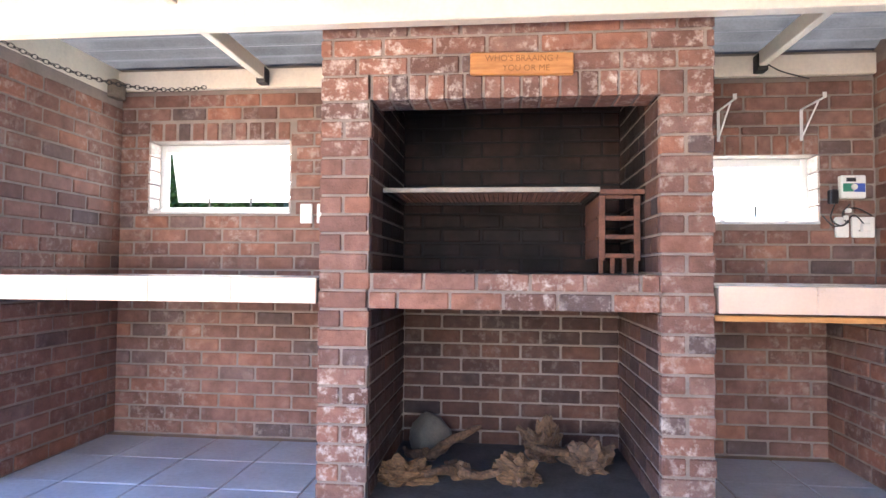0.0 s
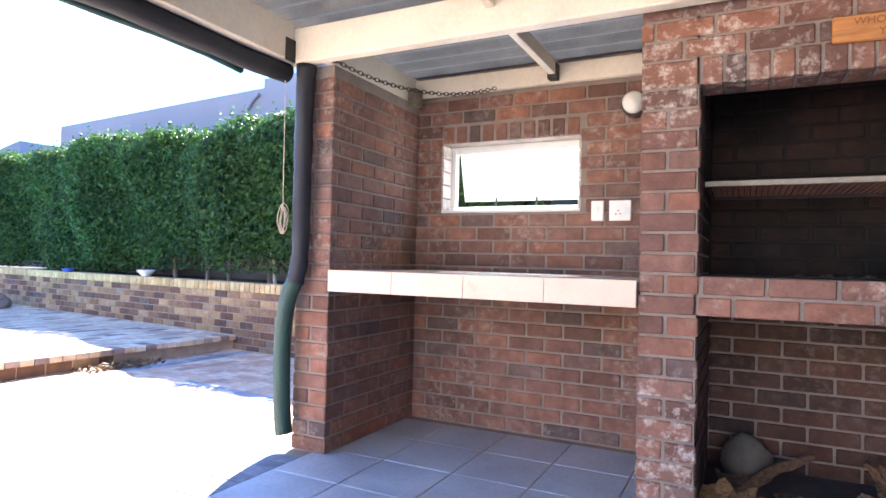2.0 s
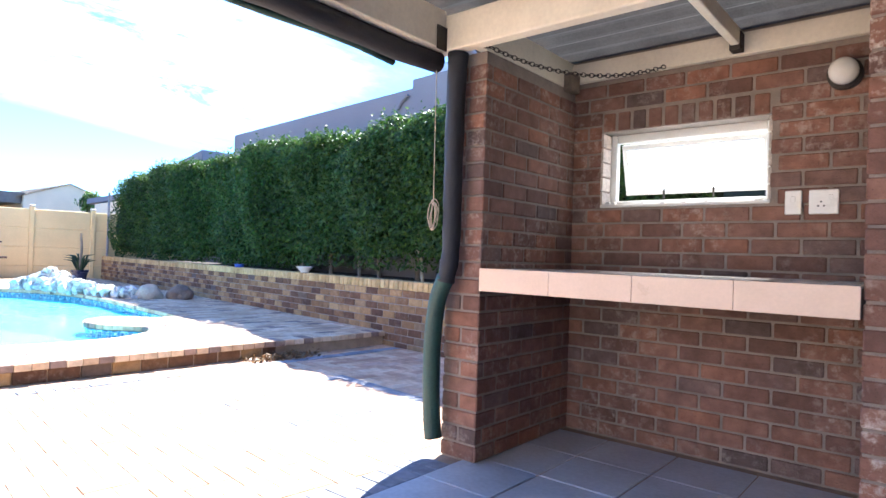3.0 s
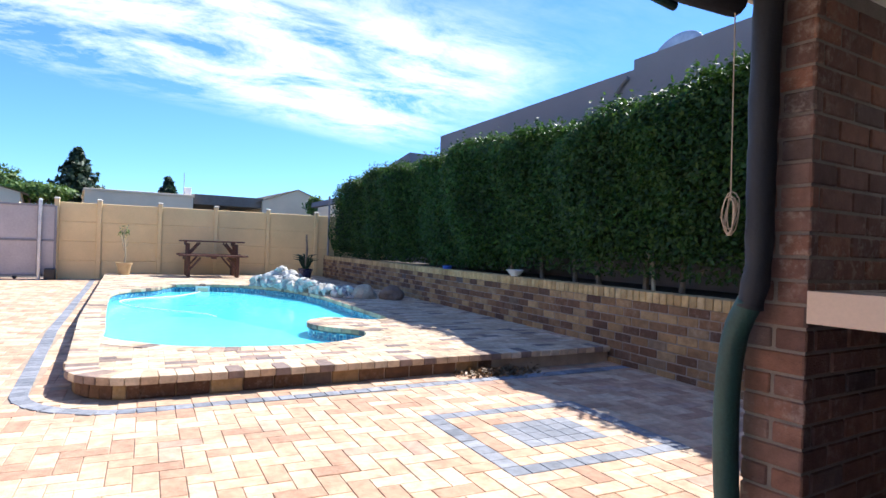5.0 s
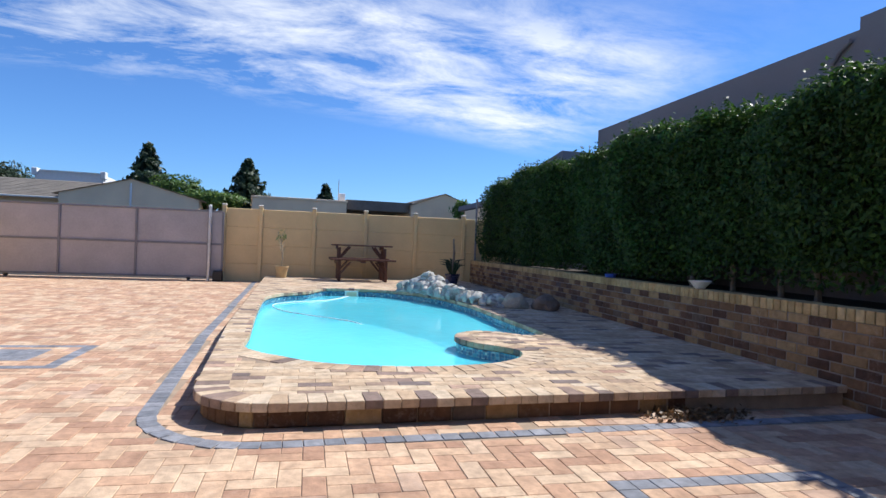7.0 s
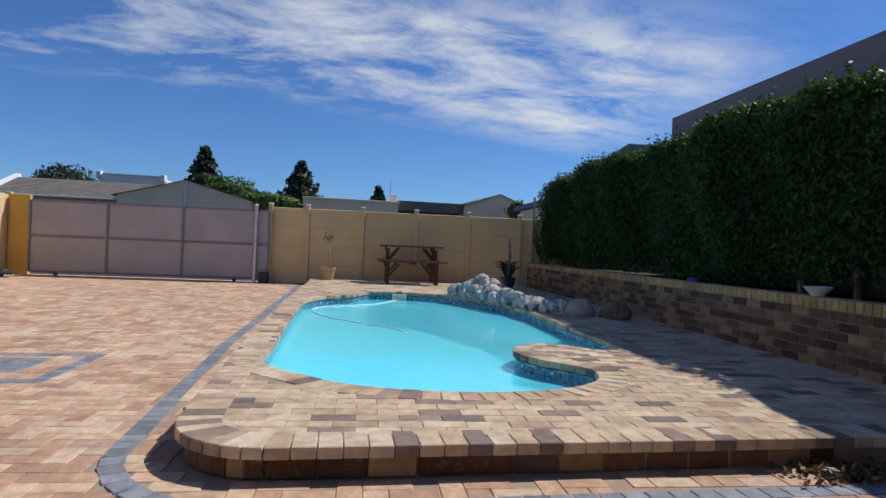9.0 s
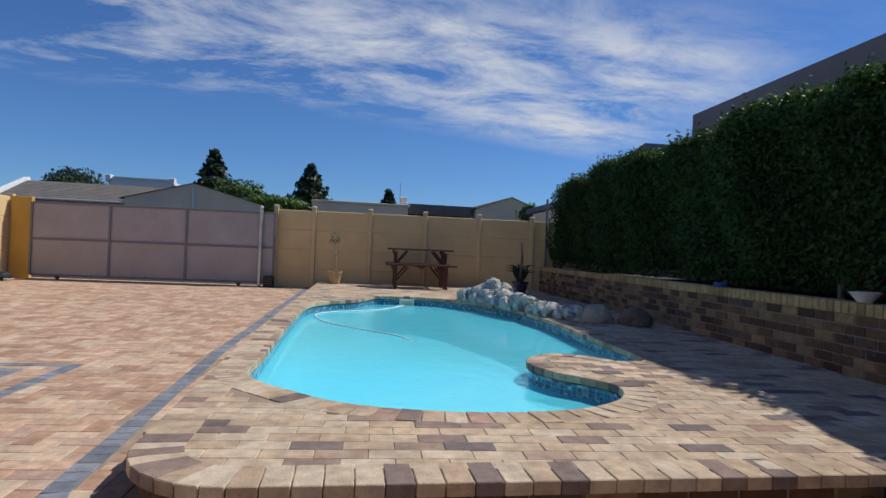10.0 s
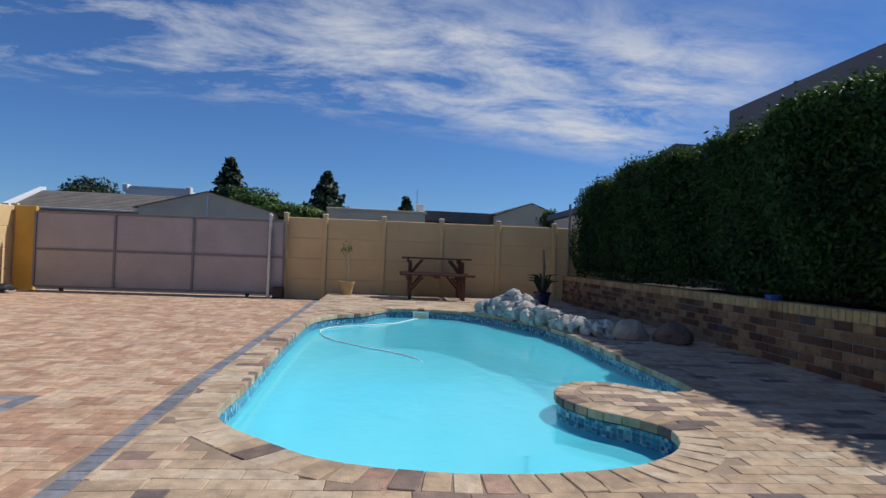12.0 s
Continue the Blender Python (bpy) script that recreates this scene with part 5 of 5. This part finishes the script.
def root(name, label, m, seed, body, arms, mat):
    r = random.Random(seed)
    t = thing(name, label, "root", m)
    b = stone(body, seed, 0.42)
    bmesh.ops.subdivide_edges(b, edges=b.edges[:], cuts=1, use_grid_fill=True)
    for v in b.verts:
        ridge = abs(noise.noise(Vector((v.co.x * 14, v.co.y * 60, v.co.z * 60))))
        v.co *= 1 + 0.45 * noise.noise(v.co * 22) + 0.5 * (ridge - 0.25)
        v.co.z = max(v.co.z, 0.0)
    part("stump", b, mat, t)
    for a, l, rise in arms:
        pts, p = [], Vector((0, 0, body[2] * 0.35))
        d = Vector((math.cos(radians(a)), math.sin(radians(a)), rise))
        for k in range(9):
            pts.append(p.copy())
            d = (d + Vector((r.uniform(-0.5, 0.5), r.uniform(-0.5, 0.5), r.uniform(-0.3, 0.3)))).normalized()
            p = p + d * l / 8
            p.z = max(p.z, 0.02)
        bb = rod(pts, [0.030 * (1 - 0.07 * k) * r.uniform(0.8, 1.3) for k in range(9)], 8)
        for v in bb.verts:
            v.co += Vector((noise.noise(v.co * 60), noise.noise(v.co * 60 + Vector((5, 0, 0))), 0)) * 0.008
        part("limb", bb, root_wood, t)
    return t


FZ = 0.012
root("vine_root", "gnarled pale vine stump on the wood store floor", pose(-0.12, 3.06, FZ, 0, 0, 10), 3, (0.13, 0.07, 0.07), ((10, 0.22, 0.4),), root_pale)
root("vine_root", "twisted brown vine root on the wood store floor", pose(0.14, 3.16, FZ, 0, 0, 0), 8, (0.05, 0.05, 0.05), ((120, 0.18, 0.5), (-20, 0.22, 0.1), (200, 0.28, 0.3), (-70, 0.14, 0.0)), root_wood)
root("vine_root", "split pale vine stump on the wood store floor", pose(0.42, 3.13, FZ, 0, 0, -40), 13, (0.11, 0.075, 0.085), ((-10, 0.22, 0.0),), root_pale)
root("vine_root", "dark shaggy vine stump on the wood store floor", pose(0.58, 3.52, FZ, 0, 0, 20), 17, (0.10, 0.09, 0.13), ((160, 0.2, 0.6),), root_wood)
root("vine_root", "curled brown vine root on the wood store floor", pose(0.80, 3.36, FZ, 0, 0, 0), 23, (0.12, 0.09, 0.09), ((195, 0.36, 0.1), (120, 0.12, 0.9), (20, 0.12, 0.8)), root_wood)
root("vine_root", "thin pale branch across the old sack", pose(-0.05, 3.42, FZ, 0, 0, 0), 29, (0.04, 0.04, 0.04), ((15, 0.34, 0.55), (180, 0.18, 0.4)), root_wood)
sack_m = plain("dusty pale sack", (0.12, 0.11, 0.09), 0.8, vary=0.3, scale=10)
tagged(part("sack", stone((0.11, 0.09, 0.15), 37, 0.16), sack_m, m=pose(-0.06, 3.57, FZ), smooth=True), "dusty pale sack standing in the wood store", "sack")
coal = bmesh.new()
r5 = random.Random(2)
for k in range(14):
    x, y, s = r5.uniform(0.1, 0.4), r5.uniform(FRONT + 0.32, 3.3), r5.uniform(0.008, 0.02)
    merge(coal, box(x, y, 12 * C - 0.003, x + s * 1.5, y + s, 12 * C - 0.003 + s, s * 0.3))
tagged(part("charcoal", coal, dark_iron), "scraps of charcoal on the hearth", "charcoal", kind="stuff")

lamp = thing("bulkhead_lamp", "round white glass bulkhead lamp on the brick wall, unlit", "lamp", pose(-0.66, BACK - 0.004, 1.985))
glass_m = plain("opal glass", (0.72, 0.72, 0.68), 0.15, vary=0.04)
part("base", spin([(0.0, 0.0), (0.075, 0.0), (0.075, 0.03), (0.06, 0.04), (0.0, 0.04)], 24), dark_iron, lamp, m=PLACE[lamp.name] @ pose(0, 0, 0, 90, 0, 0))
part("globe", spin([(0.052, 0.035), (0.063, 0.06), (0.06, 0.095), (0.04, 0.12), (0.0, 0.13)], 24), glass_m, lamp, m=PLACE[lamp.name] @ pose(0, 0, 0, 90, 0, 0), smooth=True)


def plate_box(name, label, x, z, wd, h, category, rocker=False):
    t = thing(name, label, category, pose(x, BACK - 0.002, z))
    part("face_plate", box(-wd / 2, -0.022, -h / 2, wd / 2, 0.0, h / 2, 0.006, seg=2), plastic_white, t)
    if rocker:
        part("rocker", box(-0.010, -0.028, 0.0, 0.010, -0.0225, 0.03, 0.002), plastic_white, t)
    else:
        part("rocker", box(wd * 0.18, -0.027, 0.012, wd * 0.18 + 0.018, -0.0225, 0.034, 0.002), plastic_white, t)
        for dx, dz in ((-0.012, -0.02), (0.012, -0.02), (0.0, 0.0)):
            part("pin_hole", spin([(0.0045, 0.0), (0.0045, 0.001), (0.0, 0.001)], 10), plastic_black, t, m=PLACE[t.name] @ pose(dx - 0.01, -0.0222, dz, 90, 0, 0))
    return t


plate_box("light_switch", "white light switch on the brick wall", -0.865, 1.375, 0.075, 0.12, "switch", True)
plate_box("wall_socket", "white double plug socket on the brick wall", -0.735, 1.375, 0.125, 0.12, "socket")
plate_box("light_switch", "white light switch with cables hanging over it", 2.235, 1.295, 0.07, 0.115, "switch", True)
sock = plate_box("wall_socket", "white plug socket with a plug in it", 2.345, 1.295, 0.12, 0.115, "socket")
part("plug", box(-0.025, -0.055, -0.03, 0.025, -0.0285, 0.02, 0.006), plastic_white, sock)
ctl = thing("irrigation_controller", "small white irrigation controller with green and blue face", "controller", pose(2.285, BACK - 0.002, 1.52))
part("case", box(-0.065, -0.045, -0.065, 0.065, 0.0, 0.065, 0.008, seg=2), plastic_white, ctl)
part("green_field", box(-0.058, -0.0475, -0.028, -0.004, -0.0455, 0.018), plastic_green, ctl)
part("blue_field", box(0.0, -0.0475, -0.03, 0.058, -0.0455, 0.018), plastic_blue, ctl)
part("display", box(-0.04, -0.0475, 0.028, 0.01, -0.0455, 0.05), plastic_black, ctl)
part("dial", spin([(0.0, 0.012), (0.014, 0.012), (0.017, 0.0), (0.0, 0.0)], 16), plastic_white, ctl, m=PLACE[ctl.name] @ pose(0.0, -0.046, -0.002, 90, 0, 0))
adapter = tagged(part("power_adapter", box(2.165, BACK - 0.05, 1.425, 2.205, BACK - 0.001, 1.505, 0.006), plastic_black), "black power adapter on the brick wall", "adapter")
cab = thing("cable", "tangle of thin cables round the sockets", "cable", pose(2.25, BACK, 1.3))
for i, pts in enumerate((((2.19, BACK - 0.03, 1.42), (2.16, BACK - 0.05, 1.34), (2.22, BACK - 0.05, 1.30), (2.28, BACK - 0.05, 1.36), (2.34, BACK - 0.05, 1.30)), ((2.13, BACK - 0.02, 1.36), (2.18, BACK - 0.04, 1.30), (2.25, BACK - 0.05, 1.32), (2.23, BACK - 0.04, 1.38), (2.30, BACK - 0.04, 1.40), (2.39, BACK - 0.02, 1.36)), ((2.24, BACK - 0.05, 1.32), (2.22, BACK - 0.05, 1.37), (2.26, BACK - 0.05, 1.42)))):
    part("lead", rod(spline(pts, 6, False), 0.004, 6), plastic_black, cab, m=I4)
for x, z in ((2.19, 1.33), (2.235, 1.345), (2.25, 1.385)):
    part("connector", box(x - 0.012, BACK - 0.065, z - 0.012, x + 0.012, BACK - 0.04, z + 0.012, 0.003), plastic_white, cab, m=I4)
for x in (1.575, 2.03):
    b = thing("shelf_bracket", "white steel shelf bracket on the brick wall", "bracket", pose(x, BACK, 1.9), "shelf brackets")
    part("wall_leg", box(x - 0.007, BACK - 0.006, 1.79, x + 0.010, BACK - 0.001, 1.97, 0.001), white_frame, b, m=I4)
    part("arm", box(x - 0.007, BACK - 0.26, 1.965, x + 0.007, BACK - 0.002, 1.971, 0.001), white_frame, b, m=I4)
    part("strut", rod([(x, BACK - 0.004, 1.80), (x, BACK - 0.20, 1.965)], 0.005, 6), white_frame, b, m=I4)
    part("lip", box(x - 0.010, BACK - 0.264, 1.965, x + 0.010, BACK - 0.259, 1.995, 0.001), white_frame, b, m=I4)
wire = tagged(part("roof_wire", rod(spline([(1.80, BACK - 0.12, 2.20), (1.90, BACK - 0.07, 2.17), (2.05, BACK - 0.06, 2.13)], 5, False), 0.004, 6), plastic_black), "thin black wire below the rafter", "wire")

# ---------------------------------------------------------------- beyond the wall
EYE0 = Vector((-3.9, 1.5, 1.06))


def far(y, z, k=1.0):
    """A place on the far side of the wall, k times as far off as the first row of houses."""
    return EYE0 + (Vector((-30.0, y, z)) - EYE0) * k


def gable_house(name, label, y0, y1, eaves, ridge, depth, k, wall_m, roof_m):
    a, b = far(y0, eaves, k), far(y1, eaves, k)
    top = far((y0 + y1) / 2, ridge, k).z
    x = a.x
    t = thing(name, label, "house", pose(x, (a.y + b.y) / 2, 0))
    bm = bmesh.new()
    f = [bm.verts.new((x, a.y, -0.1)), bm.verts.new((x, b.y, -0.1)), bm.verts.new((x, b.y, a.z)), bm.verts.new((x, (a.y + b.y) / 2, top)), bm.verts.new((x, a.y, a.z))]
    g = [bm.verts.new((v.co.x - depth, v.co.y, v.co.z)) for v in f]
    bm.faces.new(f)
    bm.faces.new(g[::-1])
    for i in range(5):
        bm.faces.new((f[i], f[(i + 1) % 5], g[(i + 1) % 5], g[i]))
    part("wall", bm, wall_m, t, m=I4)
    mid = (a.y + b.y) / 2
    for ye, sgn in ((a.y, -1), (b.y, 1)):
        bm = bmesh.new()
        e = 0.25
        zz = a.z - e * (top - a.z) / abs(mid - ye)
        vs = [bm.verts.new(p) for p in ((x + 0.1, mid, top + 0.03), (x + 0.1, ye + sgn * e, zz + 0.03), (x - depth, ye + sgn * e, zz + 0.03), (x - depth, mid, top + 0.03))]
        bm.faces.new(vs)
        bmesh.ops.solidify(bm, geom=bm.faces[:], thickness=0.08)
        part("roof", bm, roof_m, t, m=I4)
    return t


tan_house = gable_house("house", "tan rendered house with a low gable", -6.5, -1.2, 2.72, 3.45, 9, 1.0, house_render, roof_tile)
part("downpipe", rod([(-29.9, -3.85, 0.0), (-29.9, -3.85, 3.28)], 0.045, 8), white_render, tan_house, m=I4)
gable_house("house", "tan rendered house with a brown gable", 8.3, 11.7, 3.05, 3.68, 8, 1.0, house_render, roof_tile)
long = thing("long_house", "low house with a brown-grey tiled roof", "house", pose(-31, -9, 0))
part("wall", box(-36, -11.4, -0.1, -31.2, -6.0, 2.62), house_render, long, m=I4)
for k in range(12):
    z, x = 2.58 + k * 0.075, -30.8 - k * 0.22
    rb = box(-0.14, -11.5, -0.02, 0.14, -4.6, 0.02)
    rb.transform(Matrix.Translation((x, 0, z)) @ Matrix.Rotation(radians(16), 4, "Y"))
    part("roof_course", rb, roof_tile, long, m=I4)
part("gutter", box(-30.68, -11.5, 2.50, -30.58, -4.8, 2.57, 0.01), plastic_white, long, m=I4)
vb = box(-1.6, -0.12, -0.05, 1.6, 0.12, 0.12)
vb.transform(Matrix.Translation((-32.1, -11.6, 3.02)) @ Matrix.Rotation(radians(18), 4, "Y"))
part("verge", vb, white_render, long, m=I4)
ww = thing("white_building", "white walled house with parapet ends", "house", pose(-40, -9, 0))
a, b = far(-7.0, 3.45, 1.4), far(-4.6, 3.45, 1.4)
part("wall", box(a.x - 4, a.y, -0.1, a.x, b.y, a.z + 0.05), white_render, ww, m=I4)
part("roof", box(a.x - 4.1, a.y + 0.2, a.z + 0.05, a.x + 0.1, b.y - 0.2, a.z + 0.12), white_render, ww, m=I4)
for y in (a.y, b.y):
    part("parapet", box(a.x - 0.5, y - 0.15, a.z - 0.2, a.x + 0.12, y + 0.12, a.z + 0.22, 0.03), white_render, ww, m=I4)
flat_h = thing("flat_house", "flat-roofed tan house behind the wall", "house", pose(-31, 3, 0))
part("wall", box(-37, 1.0, -0.1, -30.0, 5.2, 2.98), house_render, flat_h, m=I4)
part("parapet", box(-37, 0.95, 2.98, -29.95, 5.25, 3.08, 0.01), house_render, flat_h, m=I4)
part("roof", box(-36, 5.25, 2.70, -30.2, 8.4, 3.16), roof_tile, flat_h, m=I4)
part("chimney", box(-30.9, 4.9, 3.08, -30.5, 5.2, 3.45, 0.02), white_render, flat_h, m=I4)
part("aerial", rod([(-30.7, 4.9, 3.08), (-30.7, 4.9, 4.1)], 0.02, 5), galv, flat_h, m=I4)
port = thing("carport", "blue-grey sloping roof edge at the wall corner", "roof", G @ pose(-13.6, 6.2, 0))
rb = box(-5.0, 0.30, -0.09, 0.25, 6.0, 0.09)
rb.transform(Matrix.Translation((-14.0, 5.9, 2.62)) @ Matrix.Rotation(radians(-6), 4, "X"))
part("roof", rb, grey_render, port, m=G)
part("post", rod([(-13.05, 5.28, 0.7), (-13.05, 5.28, 2.5)], 0.03, 8), gate_steel, port, m=G)
part("wall", box(-18.0, 6.2, -0.1, -13.8, 12.0, 2.45), house_render, port, m=G)
slope = thing("far_roof", "grey sloping parapet beyond the hedge", "roof", G @ pose(-11, NB + 0.5, 0))
rb = box(-4.0, 0.0, -3.2, 0.0, 4.0, 0.0)
rb.transform(Matrix.Translation((-11.4, NB + 0.55, 3.78)) @ Matrix.Rotation(radians(-7), 4, "Y"))
part("wall", rb, grey_render, slope, m=G)


def conifer(y, top, k, spread, seed):
    base = far(y, 1.0, k)
    h = far(y, top, k).z
    t = thing("conifer", "dark green conifer beyond the houses", "tree", pose(base.x, base.y, 0), "trees beyond the houses")
    part("trunk", rod([(0, 0, -0.1), (0, 0, h * 0.6), (0, 0, h * 0.97)], [0.16, 0.1, 0.02], 7), bark, t)

    def where(r, n):
        tier = np.floor(r.uniform(0, 1, n) ** 1.5 * 22) / 22
        z = h * (0.16 + 0.84 * tier)
        ang = r.randint(0, 9, n) * 0.7 + tier * 29 + r.normal(0, 0.16, n)
        rad = spread * (1.03 - tier) * (0.75 + 0.35 * np.sin(ang * 3 + tier * 40)) * r.uniform(0.1, 1, n) ** 0.6
        p = np.stack([rad * np.cos(ang), rad * np.sin(ang), z - rad * 0.12 + r.normal(0, 0.07, n)], 1)
        return p, np.stack([np.cos(ang), np.sin(ang), 0.4 + 0 * ang], 1)
    crown = part("crown", leaves(9000, where, (0.10, 0.22), leaf_dark, seed), leaf_dark, t)
    tagged(crown, kind="stuff")


conifer(-3.0, 4.95, 1.35, 3.0, 51)
conifer(0.95, 4.62, 1.35, 3.1, 52)
conifer(4.35, 3.68, 1.5, 2.3, 53)


def bush(y, zc, k, rad, n, mat, seed, label, stem=True):
    c = far(y, zc, k)
    t = thing("garden_tree", label, "tree", pose(c.x, c.y, 0), "trees beyond the houses")
    part("trunk", rod([(0, 0, -0.1), (0.05, 0.1, c.z * 0.6), (0, 0.1, c.z)], [0.12, 0.09, 0.04], 7), bark, t)
    r = random.Random(seed)
    for q in range(4):
        a = r.uniform(0, 6.28)
        part("limb", rod([(0.04, 0.08, c.z * 0.55), (rad[0] * 0.4 * math.cos(a), rad[1] * 0.4 * math.sin(a), c.z), (rad[0] * 0.7 * math.cos(a), rad[1] * 0.7 * math.sin(a), c.z + rad[2] * 0.4)], [0.05, 0.035, 0.012], 5), bark, t)
    tagged(part("crown", ball_leaves((0, 0, c.z), rad, n, (0.06, 0.13), mat, seed), mat, t), kind="stuff")


bush(-8.3, 3.1, 1.25, (1.2, 1.3, 0.75), 3600, leaf_dark, 61, "rounded dark green garden tree")
bush(-2.0, 3.05, 1.2, (0.9, 1.3, 0.72), 3600, leaf_bright, 62, "bright green garden tree")
bush(-0.6, 2.75, 1.1, (0.9, 1.4, 0.42), 3200, leaf_bright, 63, "low bright green garden shrub")
bush(-2.9, 3.3, 1.3, (0.9, 0.9, 0.6), 2400, leaf_dark, 64, "dark green garden tree")
bush(10.9, 2.95, 0.95, (0.3, 0.5, 0.45), 700, leaf_bright, 65, "small green garden shrub")
for k, y in enumerate((-1.5, -0.8, -0.1, 0.3)):
    c = far(y, 2.9, 1.15)
    t = thing("banana_plant", "banana plant with arching green leaves", "plant", pose(c.x, c.y, 0), "banana plants")
    part("stem", rod([(0, 0, -0.1), (0, 0, c.z - 0.1)], [0.12, 0.07], 7), leaf_bright, t)
    rr = random.Random(k)
    for q in range(8):
        a, l = q * 0.8 + rr.uniform(-0.2, 0.2), rr.uniform(0.6, 0.95)
        bm = bmesh.new()
        prev = None
        for s in range(6):
            f = s / 5
            p = Vector((math.cos(a) * l * f, math.sin(a) * l * f, c.z - 0.15 + l * (0.9 * f - 0.75 * f * f)))
            wd = 0.13 * math.sin(math.pi * min(0.1 + f * 0.88, 1))
            sdv = Vector((-math.sin(a), math.cos(a), 0)) * wd
            cur = (bm.verts.new(p - sdv + Vector((0, 0, -0.03))), bm.verts.new(p), bm.verts.new(p + sdv + Vector((0, 0, -0.03))))
            if prev:
                bm.faces.new((prev[0], prev[1], cur[1], cur[0]))
                bm.faces.new((prev[1], prev[2], cur[2], cur[1]))
            prev = cur
        part("leaf", bm, leaf_bright, t)
